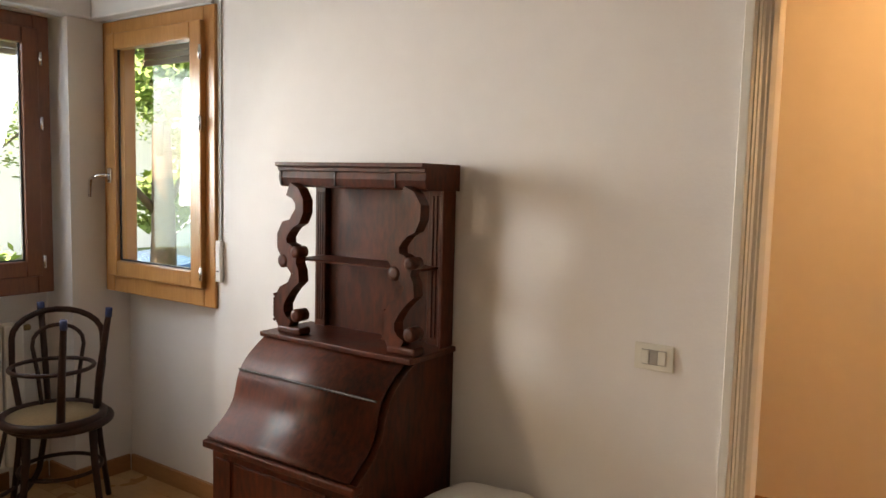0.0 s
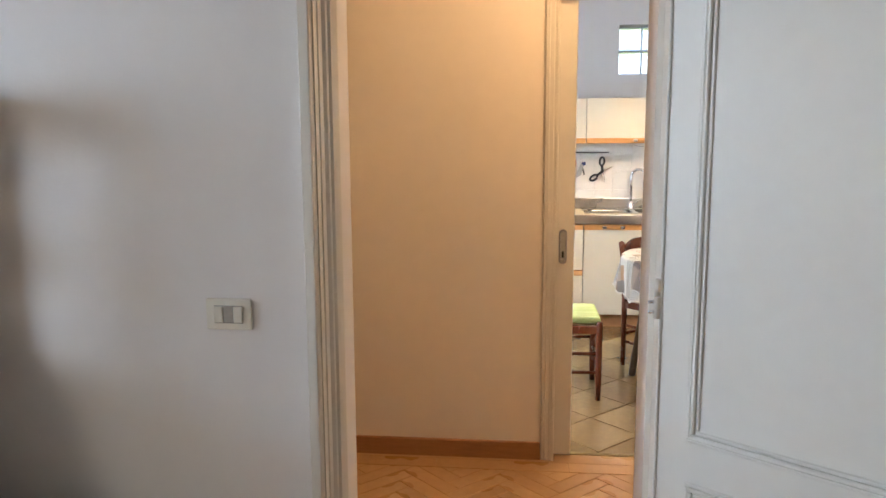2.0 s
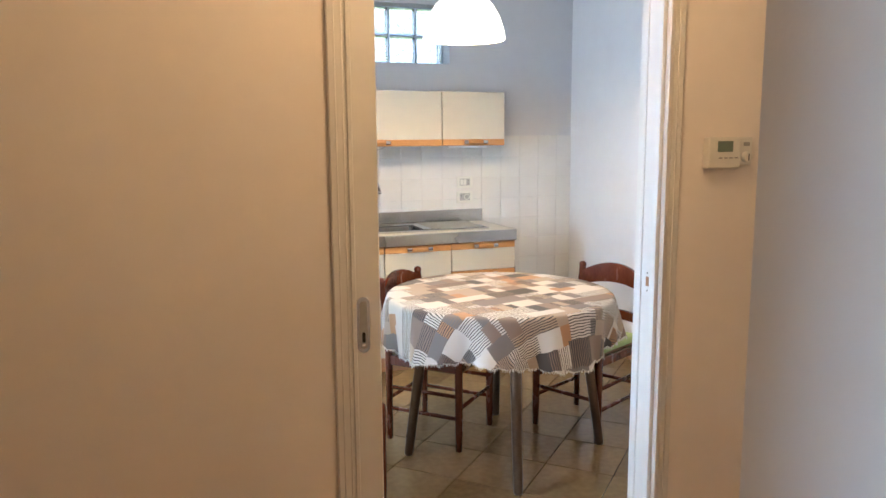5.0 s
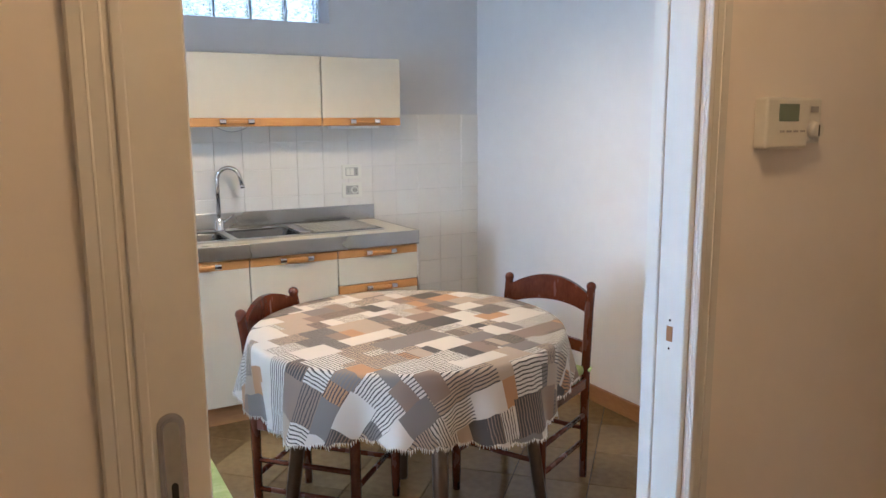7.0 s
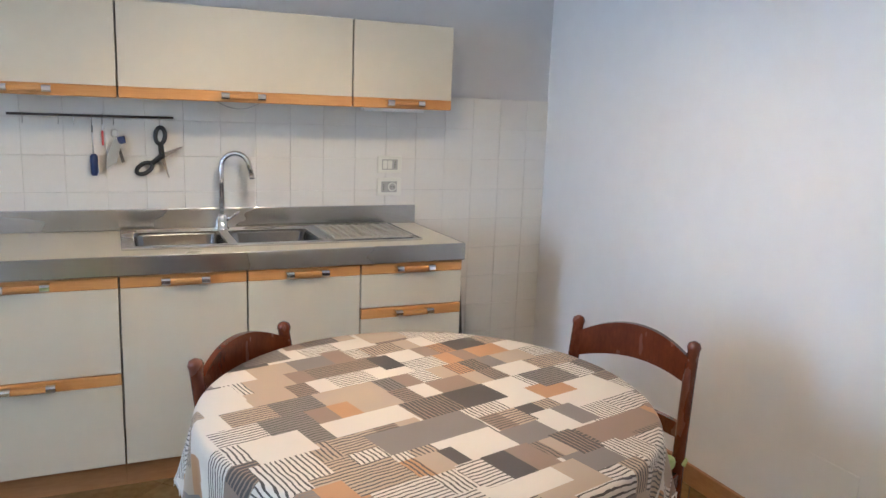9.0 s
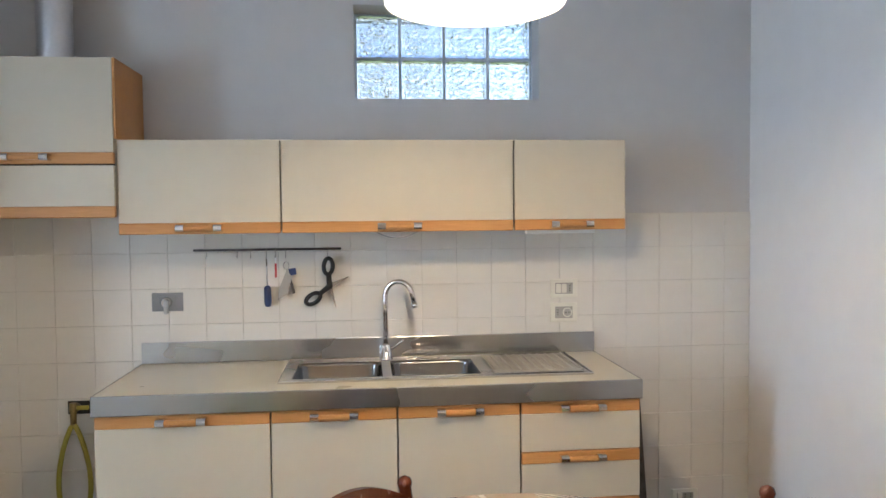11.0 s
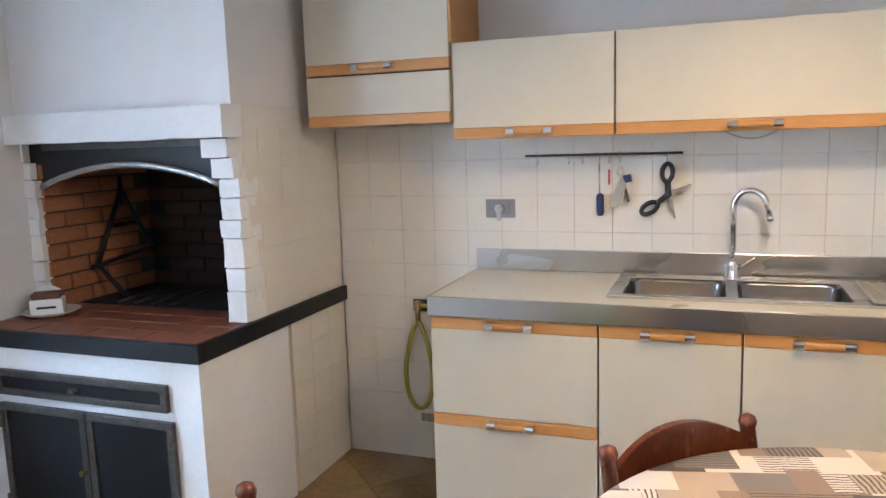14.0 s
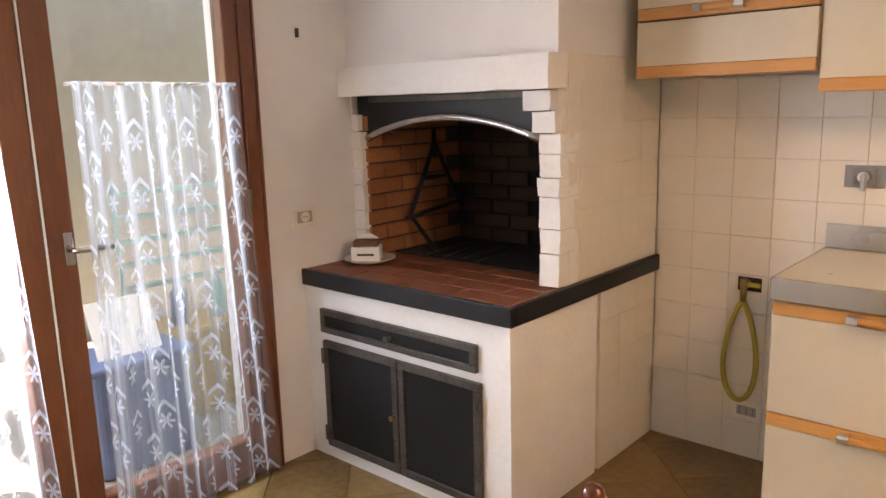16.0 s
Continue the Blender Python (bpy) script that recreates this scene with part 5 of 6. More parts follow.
# ---- dining chairs ----
def dining_chair(place, label, cushion):
    c = thing("dining_chair", label, "chair", place, "chairs round the table")
    W, D = 0.188, 0.192
    for s in (-1, 1):
        part("back_post", tube(bmesh.new(), [(s * W, -D, 0), (s * W, -D, 0.45), (s * W, -D - 0.02, 0.7), (s * W, -D - 0.035, 0.785), (s * W, -D - 0.035, 0.792), (s * W, -D - 0.036, 0.80), (s * W, -D - 0.037, 0.812), (s * W, -D - 0.037, 0.818)], [0.015, 0.0185, 0.018, 0.017, 0.0185, 0.0205, 0.016, 0.004], 14), CHAIRWOOD, c)
        part("front_leg", tube(bmesh.new(), [(s * W, D, 0), (s * W, D, 0.1), (s * W, D, 0.43), (s * W, D, 0.45), (s * W, D, 0.456)], [0.015, 0.018, 0.019, 0.017, 0.008], 14), CHAIRWOOD, c)
        part("side_rail", boxes((s * W - 0.011, s * W + 0.011, -D, D, 0.385, 0.432), bevel=0.004), CHAIRWOOD, c)
        for z in (0.16, 0.27):
            part("stretcher", tube(bmesh.new(), [(s * W, -D, z), (s * W, D, z)], 0.0095, 10), CHAIRWOOD, c)
    for y in (-D, D):
        part("seat_rail", boxes((-W, W, y - 0.011, y + 0.011, 0.385, 0.432), bevel=0.004), CHAIRWOOD, c)
        part("stretcher", tube(bmesh.new(), [(-W, y, 0.21), (W, y, 0.21)], 0.0095, 10), CHAIRWOOD, c)
    for z0, z1, rise in ((0.69, 0.768, 0.058), (0.52, 0.565, 0.012)):
        bm = bmesh.new()
        grid = []
        for k in range(17):
            u = -1 + k / 8
            top, bot = z1 + rise * (1 - u * u), z0 + rise * 0.55 * (1 - u * u)
            yb = -D - 0.024 - 0.028 * (1 - u * u)
            grid.append([bm.verts.new((u * (W - 0.004), yb + dy, zz)) for dy, zz in ((-0.009, bot), (-0.009, top), (0.009, top), (0.009, bot))])
        for a, b in zip(grid, grid[1:]):
            for i in range(4):
                f = bm.faces.new((a[i], b[i], b[(i + 1) % 4], a[(i + 1) % 4]))
        bm.faces.new(grid[0][::-1]), bm.faces.new(grid[-1])
        bmesh.ops.recalc_face_normals(bm, faces=bm.faces[:])
        part("back_slat", bm, CHAIRWOOD, c)
    part("seat", boxes((-W + 0.008, W - 0.008, -D + 0.008, D - 0.004, 0.425, 0.44), bevel=0.004), CANE, c, "woven straw seat")
    if cushion:
        cu = part("cushion", boxes((-0.19, 0.19, -0.185, 0.2, 0.4405, 0.482), bevel=0.018, seg=3), CUSHION, c, "green and white striped seat pad")
        for s in (-1, 1):
            part("tie", tube(bmesh.new(), [(s * 0.17, -0.18, 0.46), (s * W, -D - 0.024, 0.475), (s * (W + 0.02), -D - 0.01, 0.47), (s * (W + 0.028), -D + 0.03, 0.468)], 0.006, 6, False, 0.5), CUSHION, cu)
    return c


dining_chair(pose(-0.885, -1.59, 0, 0, 0, -136.2), "red-brown beech dining chair pushed under the table by the units", False)
dining_chair(pose(-0.126, -1.752, 0, 0, 0, 116.6), "red-brown beech dining chair with a green seat pad by the wall", True)
dining_chair(pose(-1.575, -2.1, 0, 0, 0, -90), "red-brown beech dining chair with a green striped seat pad", True)

# ---- pendant lamp ----
pn = thing("pendant_lamp", "white dome pendant lamp, lit, above the table", "lamp")
SHADE = bpy.data.materials.new("lit_white_shade")
SHADE.use_nodes = True
b = SHADE.node_tree.nodes["Principled BSDF"]
b.inputs["Base Color"].default_value = (0.85, 0.82, 0.76, 1)
b.inputs["Emission Color"].default_value = (1.0, 0.9, 0.74, 1)
b.inputs["Emission Strength"].default_value = 0.4
prof = [(0.197, 1.96), (0.199, 1.967), (0.192, 2.01), (0.172, 2.07), (0.138, 2.125), (0.095, 2.16), (0.05, 2.175), (0.03, 2.18)]
bm = bmesh.new()
rings = [[bm.verts.new((-0.755 + r * math.cos(k * math.tau / 40), -1.6 + r * math.sin(k * math.tau / 40), z)) for k in range(40)] for r, z in prof + [(r - 0.006, z - 0.004) for r, z in prof[::-1]][:-1]]
for a, b2 in zip(rings, rings[1:] + rings[:1]):
    for k in range(40):
        f = bm.faces.new((a[k], a[(k + 1) % 40], b2[(k + 1) % 40], b2[k]))
        f.smooth = True
part("shade", bm, SHADE, pn, "glowing white dome shade")
part("socket", tube(bmesh.new(), [(-0.755, -1.6, 2.1), (-0.755, -1.6, 2.2)], 0.022, 12), WHITEPLASTIC, pn)
part("cord", tube(bmesh.new(), [(-0.755, -1.6, 2.2), (-0.755, -1.6, TOP - 0.02)], 0.004, 8), WHITEPLASTIC, pn)
part("ceiling_rose", lathe(bmesh.new(), [(0.012, TOP - 0.04), (0.05, TOP - 0.02), (0.055, TOP - 0.0005)], 20, (-0.755, -1.6)), WHITEPLASTIC, pn)
hl = thing("ceiling_light", "small round opal glass hall ceiling light", "lamp")
part("base", lathe(bmesh.new(), [(0.14, TOP - 0.03), (0.14, TOP - 0.0005)], 24, (-1.35, -3.75)), WHITEPLASTIC, hl)

# ---- living room: writing desk ----
DX0, DX1 = -3.872, -3.206
de = thing("writing_desk", "antique dark mahogany secretaire with a curved sloping lid", "desk")


def slope(k, steps=18):
    """The lid's S-curve, from the shelf down to the front edge."""
    u = k / steps
    y = -4.975 - 0.25 * (u + 0.12 * math.sin(math.tau * u)) + 0.012 * (1 - u) ** 6
    z = 0.957 - 0.31 * u
    return y, z


prof = [slope(k) for k in range(19)]
part("body", prism(bmesh.new(), [(y + 0.012, z - 0.004) for y, z in prof] + [(-5.2, 0.63), (-5.2, 0.08), (-4.727, 0.08), (-4.727, 0.955)], "x", DX0 + 0.003, DX1 - 0.003), MAHOGANY, de)
lid = bmesh.new()
for x0, x1 in ((DX0 + 0.012, DX1 - 0.022),):
    grid = [[lid.verts.new((x, y, z)) for x in (x0, x1)] for y, z in prof]
    for a, b in zip(grid, grid[1:]):
        lid.faces.new((a[0], a[1], b[1], b[0])).smooth = True
lid_ob = part("lid", lid, MAHOGANY, de, "curved mahogany lid with worn polish")
sol = lid_ob.modifiers.new("thick", "SOLIDIFY")
sol.thickness = 0.01
y, z = slope(6)
part("beading", tube(bmesh.new(), [(DX0 + 0.012 + 0.008 * k, y - 0.012, z + 0.008) for k in range(79)], [0.0028 + 0.0022 * (k % 2) for k in range(79)], 8), IRONEDGE, lid_ob, "beaded strip across the lid")
part("front_ledge", boxes((DX0 - 0.01, DX1 + 0.002, -5.235, -5.19, 0.615, 0.642), bevel=0.006, seg=2), MAHOGANY, de)
part("plinth", boxes((DX0 - 0.008, DX1 + 0.004, -5.21, -4.727, 0.0, 0.085), bevel=0.006), MAHOGANY, de)
for x in (DX0 + 0.06, DX1 - 0.08):
    part("drawer_front" if x < -3.5 else "drawer_side", boxes((x - 0.04, x + 0.04, -5.206, -5.199, 0.15, 0.58), bevel=0.004), MAHOGANY, de)
part("front_panel", boxes((DX0 + 0.11, DX1 - 0.13, -5.207, -5.199, 0.15, 0.58), bevel=0.006), MAHOGANY, de)
part("shelf", boxes((DX0 - 0.008, DX1 + 0.008, -4.985, -4.727, 0.957, 0.976), bevel=0.004, seg=2), MAHOGANY, de)
part("back_panel", boxes((-3.77, -3.3, -4.74, -4.728, 0.976, 1.5)), MAHOGANY, de)
for a, b in ((-3.822, -3.771), (-3.299, -3.228)):
    p = part("pilaster", boxes((a, b, -4.765, -4.728, 0.976, 1.5), bevel=0.002), MAHOGANY, de)
    for k in range(3):
        x = a + (b - a) * (0.28 + 0.22 * k)
        part("flute", boxes((x - 0.004, x + 0.004, -4.769, -4.764, 1.0, 1.48), bevel=0.0015), MAHOGANY, p)
part("side_board", boxes((DX1 - 0.021, DX1 - 0.006, -4.8, -4.728, 0.976, 1.5), bevel=0.003), MAHOGANY, de)
part("middle_shelf", boxes((-3.78, -3.25, -4.9, -4.742, 1.236, 1.244), bevel=0.002), MAHOGANY, de)
part("cornice", prism(bmesh.new(), [(-4.727, 1.498), (-4.905, 1.498), (-4.915, 1.505), (-4.922, 1.53), (-4.918, 1.552), (-4.926, 1.556), (-4.926, 1.566), (-4.94, 1.572), (-4.94, 1.584), (-4.727, 1.584)], "x", DX0 + 0.02, DX1 + 0.006), MAHOGANY, de)
for x in (-3.84, -3.58, -3.32):
    part("cornice_joint", boxes((x - 0.0012, x + 0.0012, -4.9235, -4.9, 1.505, 1.552)), BLACKPLASTIC, de)


def scroll(x):
    """A fret-cut support of two stepped C-scrolls with carved volutes."""
    line = [(-0.005, 0.505), (0.03, 0.49), (0.05, 0.462), (0.05, 0.43), (0.032, 0.4), (0.012, 0.385), (-0.015, 0.372), (-0.035, 0.34), (-0.034, 0.305),
            (-0.01, 0.282), (0.015, 0.268), (0.012, 0.24), (0.03, 0.215), (0.03, 0.19), (0.008, 0.165), (-0.025, 0.14), (-0.05, 0.1), (-0.05, 0.06), (-0.03, 0.03), (0.0, 0.014)]
    half = (0.024, 0.023, 0.021, 0.02, 0.023, 0.016, 0.025, 0.024, 0.026, 0.034, 0.03, 0.024, 0.019, 0.023, 0.016, 0.025, 0.026, 0.027, 0.028, 0.028)
    one, two = [], []
    for k, (px, pz) in enumerate(line):
        a, b = line[max(0, k - 1)], line[min(len(line) - 1, k + 1)]
        d = Vector((b[0] - a[0], b[1] - a[1])).normalized()
        one.append((x + px - d.y * half[k], 0.985 + pz + d.x * half[k]))
        two.append((x + px + d.y * half[k], 0.985 + pz - d.x * half[k]))
    s = part("scroll_support", prism(bmesh.new(), one + two[::-1], "y", -4.955, -4.908), MAHOGANY, de, "carved double scroll support")
    for px, pz, r in ((0.035, 0.06, 0.023), (0.03, 0.285, 0.021), (-0.03, 0.25, 0.024)):
        v = part("volute", tube(bmesh.new(), [(x + px, -4.958, 0.985 + pz), (x + px, -4.955, 0.985 + pz), (x + px, -4.908, 0.985 + pz), (x + px, -4.906, 0.985 + pz)], [r - 0.012, r, r, r - 0.012], 16), MAHOGANY, s)
    for k in range(7):
        part("bead", tube(bmesh.new(), [(x - 0.072, -4.955, 1.02 + k * 0.015), (x - 0.072, -4.91, 1.02 + k * 0.015)], 0.006, 8), MAHOGANY, s)
    part("foot", boxes((x - 0.055, x + 0.06, -4.958, -4.9, 0.976, 1.003), bevel=0.008, seg=2), MAHOGANY, s)


scroll(-3.765)
scroll(-3.262)

# bed end beside the desk
sf = thing("pillow", "rumpled white linen cushion on a low divan", "cushion")
bm = bmesh.new()
bmesh.ops.create_uvsphere(bm, u_segments=28, v_segments=16, radius=1)
for v in bm.verts:
    c = v.co
    v.co = Vector((math.copysign(abs(c.x) ** 0.6, c.x) * 0.2, math.copysign(abs(c.y) ** 0.6, c.y) * 0.17, c.z * 0.09))
    v.co += noise.noise_vector(v.co * 9) * 0.012
    v.co += Vector((-2.97, -4.905, 0.485))
for f in bm.faces:
    f.smooth = True
part("cover", bm, LINEN, sf)
dv = thing("divan", "low divan with a white linen cover against the wall", "divan")
part("mattress", boxes((-3.19, -2.4, -5.6, -4.74, 0.2, 0.415), bevel=0.04, seg=3), LINEN, dv)
part("base", boxes((-3.17, -2.42, -5.58, -4.75, 0.06, 0.2), bevel=0.01), MAHOGANY, dv)
for x in (-3.14, -2.45):
    for y in (-5.55, -4.78):
        part("leg", boxes((x - 0.025, x + 0.025, y - 0.025, y + 0.025, 0, 0.06), bevel=0.004), MAHOGANY, dv)


# ---- living room windows ----
def casement(name, label, place, w, h, swing_lever):
    """A window frame with one sash; local x along the wall, y out, z up from the sill."""
    o = thing(name, label, "window", place)
    o["kind"] = "structure"
    f = 0.075
    for nm, spec in (("frame_side", (0, f, -0.06, 0.07, 0, h)), ("frame_side", (w - f, w, -0.06, 0.07, 0, h)), ("frame_sill", (f, w - f, -0.06, 0.07, 0, f + 0.02)), ("frame_head", (f, w - f, -0.06, 0.07, h - f, h))):
        part(nm, boxes(spec, bevel=0.006, seg=2), PINE if swing_lever else DARKWOOD, o)
    m = PINE if swing_lever else DARKWOOD
    a0, a1, b0, b1 = f - 0.015, w - f + 0.012, f + 0.008, h - f + 0.012
    s = 0.075
    sash = part("sash", boxes((a0, a0 + s, -0.085, -0.03, b0, b1), bevel=0.006, seg=2), m, o)
    part("sash_stile", boxes((a1 - s, a1, -0.085, -0.03, b0, b1), bevel=0.006, seg=2), m, sash)
    part("sash_rail", boxes((a0 + s, a1 - s, -0.085, -0.03, b0, b0 + s), bevel=0.006, seg=2), m, sash)
    part("sash_rail", boxes((a0 + s, a1 - s, -0.085, -0.03, b1 - s, b1), bevel=0.006, seg=2), m, sash)
    g = part("pane", boxes((a0 + s, a1 - s, -0.058, -0.052, b0 + s, b1 - s)), GLASS, sash)
    g.visible_shadow = False
    part("glazing_seal", boxes((a0 + s, a1 - s, -0.066, -0.058, b0 + s, b0 + s + 0.008), (a0 + s, a0 + s + 0.008, -0.066, -0.058, b0 + s, b1 - s), (a1 - s - 0.008, a1 - s, -0.066, -0.058, b0 + s, b1 - s)), BLACKPLASTIC, sash)
    if swing_lever:
        hp = part("handle_rose", boxes((a0 + 0.02, a0 + 0.05, -0.095, -0.0845, 0.53, 0.6), bevel=0.004), CHROME, sash)
        part("lever", tube(bmesh.new(), [(a0 + 0.035, -0.09, 0.565), (a0 + 0.035, -0.13, 0.565), (a0 + 0.0, -0.14, 0.56), (a0 - 0.045, -0.14, 0.545), (a0 - 0.055, -0.14, 0.46)], [0.008, 0.008, 0.009, 0.009, 0.008], 10), CHROME, hp)
    for z in (0.15, h / 2 + 0.15, h - 0.2):
        part("hinge", tube(bmesh.new(), [(a1 + 0.004, -0.09, z - 0.03), (a1 + 0.004, -0.09, z + 0.03)], 0.008, 8), CHROME, o)
    return o


casement("window_2", "varnished pine casement window, closed", pose(-5.283, -4.67, 0.955), 0.835, 1.293, True)
# window_4 is an unseen addition round the rear fill lamp
casement("window_4", "dark stained wooden window, added out of view", pose(-5.46, -8.595, 0.955, 0, 0, 90), 1.39, 1.293, False)
casement("window_3", "dark stained wooden window with a wide pane", pose(-5.46, -6.245, 0.955, 0, 0, 90), 1.32, 1.293, False)
sh = single("roller_shutter", boxes(*[(-5.2, -4.53, -4.56, -4.545, 2.06 + k * 0.03, 2.087 + k * 0.03) for k in range(6)], bevel=0.003), GREYCLOTH, "rolled-up grey shutter slats above the window", "shutter")
single("roller_shutter", boxes(*[(-5.6, -5.585, -6.2, -4.95, 2.08 + k * 0.03, 2.107 + k * 0.03) for k in range(5)], bevel=0.003), GREYCLOTH, "rolled-up grey shutter slats above the wide window", "shutter")
structure("trim_shutter_box", boxes((-5.6, -4.44, -4.8, -4.735, 2.252, 2.6), (-5.355, -5.25, -6.3, -4.8, 2.252, 2.6), bevel=0.006), PLASTER, "white painted shutter box above the windows")
stp = thing("shutter_strap", "grey roller shutter strap with a white winder", "strap")
part("strap", boxes((-4.432, -4.418, LIV - 0.006, LIV - 0.003, 1.2, 2.4)), GREYCLOTH, stp)
part("winder", boxes((-4.44, -4.41, LIV - 0.022, LIV, 1.075, 1.255), bevel=0.005, seg=2), WHITEPLASTIC, stp)
part("winder_slot", boxes((-4.434, -4.416, LIV - 0.024, LIV - 0.0215, 1.12, 1.125)), BLACKPLASTIC, stp)
single("ceiling_hook", tube(bmesh.new(), [(-2.57 + 0.035 * math.cos(a), LIV - 0.02, 2.33 + 0.035 * math.sin(a)) for a in [k * math.tau / 16 for k in range(16)]], 0.006, 8, True), TRIM, "round cream ring fixed high on the wall", "ring")
ra = thing("radiator", "white enamelled panel radiator under the wide window", "radiator")
for k in range(9):
    y = -5.07 - k * 0.1
    part("column", boxes((-5.48, -5.4, y - 0.09, y, 0.14, 0.82), bevel=0.012, seg=2), ENAMEL, ra)
part("foot", boxes((-5.46, -5.42, -5.13, -5.1, 0, 0.14)), ENAMEL, ra)
part("foot", boxes((-5.46, -5.42, -5.88, -5.85, 0, 0.14)), ENAMEL, ra)
part("valve", tube(bmesh.new(), [(-5.44, -5.07, 0.79), (-5.44, -5.03, 0.79), (-5.44, -5.025, 0.79)], [0.012, 0.016, 0.01], 10), BRASS, ra)


# ---- stacked bentwood chairs in the corner ----
def bentwood_chair(place, label, tips=None):
    c = thing("bentwood_chair", label, "chair", place, "stacked bentwood chairs")
    ring = [(0.2 * math.cos(a), 0.2 * math.sin(a), 0.455) for a in [k * math.tau / 32 for k in range(32)]]
    part("seat_ring", tube(bmesh.new(), ring, 0.019, 10, True), BENTWOOD, c)
    part("seat", lathe(bmesh.new(), [(0.0, 0.45), (0.19, 0.45), (0.19, 0.458), (0.0, 0.462)], 32), CANE, c, "woven cane seat")
    part("stretcher_ring", tube(bmesh.new(), [(0.165 * math.cos(a), 0.165 * math.sin(a), 0.24) for a in [k * math.tau / 32 for k in range(32)]], 0.0095, 8, True), BENTWOOD, c)
    for sx in (-1, 1):
        lg = part("front_leg", tube(bmesh.new(), [(sx * 0.125, 0.125, 0.45), (sx * 0.13, 0.135, 0.3), (sx * 0.155, 0.17, 0.015), (sx * 0.155, 0.17, 0.0)], [0.018, 0.016, 0.013, 0.012], 10), BENTWOOD, c)
        if tips:
            part("leg_tip", tube(bmesh.new(), [(sx * 0.153, 0.168, 0.04), (sx * 0.1555, 0.1705, -0.001)], 0.015, 10), tips, lg, "blue rubber leg cap")
    hoop = [(-0.2, -0.2, 0.0), (-0.165, -0.155, 0.3), (-0.155, -0.14, 0.46), (-0.185, -0.19, 0.65), (-0.185, -0.215, 0.78)]
    hoop += [(-0.185 * math.cos(a), -0.215 - 0.04 * math.sin(a), 0.78 + 0.12 * math.sin(a)) for a in [radians(15 * k) for k in range(1, 12)]]
    hoop += [(-x, y, z) for x, y, z in hoop[:5][::-1]]
    part("back_hoop", tube(bmesh.new(), hoop, 0.0135, 10), BENTWOOD, c)
    inner = [(-0.07, -0.165, 0.465), (-0.085, -0.19, 0.62), (-0.105, -0.21, 0.74)] + [(-0.105 * math.cos(a), -0.212 - 0.03 * math.sin(a), 0.75 + 0.08 * math.sin(a)) for a in [radians(18 * k) for k in range(1, 10)]]
    inner += [(-x, y, z) for x, y, z in inner[:3][::-1]]
    part("inner_hoop", tube(bmesh.new(), inner, 0.009, 8), BENTWOOD, c)
    if tips:
        for sx in (-1, 1):
            part("rear_tip", tube(bmesh.new(), [(sx * 0.196, -0.195, 0.035), (sx * 0.2005, -0.2008, -0.001)], 0.016, 10), tips, c, "blue rubber leg cap")
    return c


bentwood_chair(pose(-5.0, -5.125, 0, 0, 0, 242), "dark bentwood chair with a cane seat in the corner")
bentwood_chair(pose(-5.005, -5.15, 0.932, 180, 0, 116), "dark bentwood chair stacked upside down on another", BLUEPLASTIC)

# ---- outside ----
GZ = -0.45
GRASS = material("lawn", (0.07, 0.11, 0.03), 0.9, vary=0.4, scale=0.6, bump=0.5, bump_scale=20)
PAVE = material("porch_paving", (0.36, 0.33, 0.28), 0.8, vary=0.15, scale=2)
ROADM = material("asphalt", (0.07, 0.07, 0.072), 0.9, vary=0.2, scale=2)
FACADE = material("pale_render", (0.74, 0.73, 0.68), 0.9, vary=0.06, scale=1)
structure("ground", boxes((-400, 400, -400, 400, GZ - 0.3, GZ)), GRASS, "mown lawn round the house")
structure("pavement_porch", boxes((-6.2, LX - BR, -3.4, 1.5, GZ, -0.06)), PAVE, "raised paved porch outside the glazed door")
structure("road", boxes((-14.5, -9.5, -60, 60, GZ + 0.001, GZ + 0.012)), ROADM, "grey asphalt lane beyond the lawn")
AGED = material("aged_render", (0.4, 0.39, 0.33), 0.9, vary=0.12, scale=1.5)
pw = single("garden_wall", boxes((-6.5, -6.3, -2.3, 2.0, GZ, 2.4), (-6.53, -6.27, -2.32, 2.02, 2.4, 2.46), bevel=0.01), AGED, "aged grey rendered wall along the porch", "wall")

structure("roof_porch", boxes((-5.5, LX - BR, -3.6, 1.8, 2.42, 2.56), bevel=0.01), FACADE, "pale flat porch roof over the glazed door")
for y in (-3.4, 1.5):
    single("porch_post", boxes((-5.45, -5.3, y - 0.07, y + 0.07, -0.06, 2.42), bevel=0.01), FACADE, "square pale porch post holding the roof", "post")
LEAF = material("tree_leaf", (0.05, 0.11, 0.025), 0.6, second=(0.16, 0.26, 0.06), scale=2, island=0.8)
BARK = material("tree_bark", (0.09, 0.065, 0.045), 0.9, vary=0.3, scale=6, bump=0.8, bump_scale=20)


def leaves(rng, centres, count, size):
    bm = bmesh.new()
    for _ in range(count):
        c, r = rng.choice(centres)
        d = Vector((rng.gauss(0, 1), rng.gauss(0, 1), rng.gauss(0, 1))).normalized() * r * rng.random() ** 0.4
        p = Vector(c) + d
        u = Vector((rng.gauss(0, 1), rng.gauss(0, 1), rng.gauss(0, .6))).normalized()
        w = u.orthogonal().normalized()
        s = size * rng.uniform(0.6, 1.4)
        bm.faces.new([bm.verts.new(p + q) for q in (-u * s, w * s * 0.45, u * s, -w * s * 0.45)])
    return bm


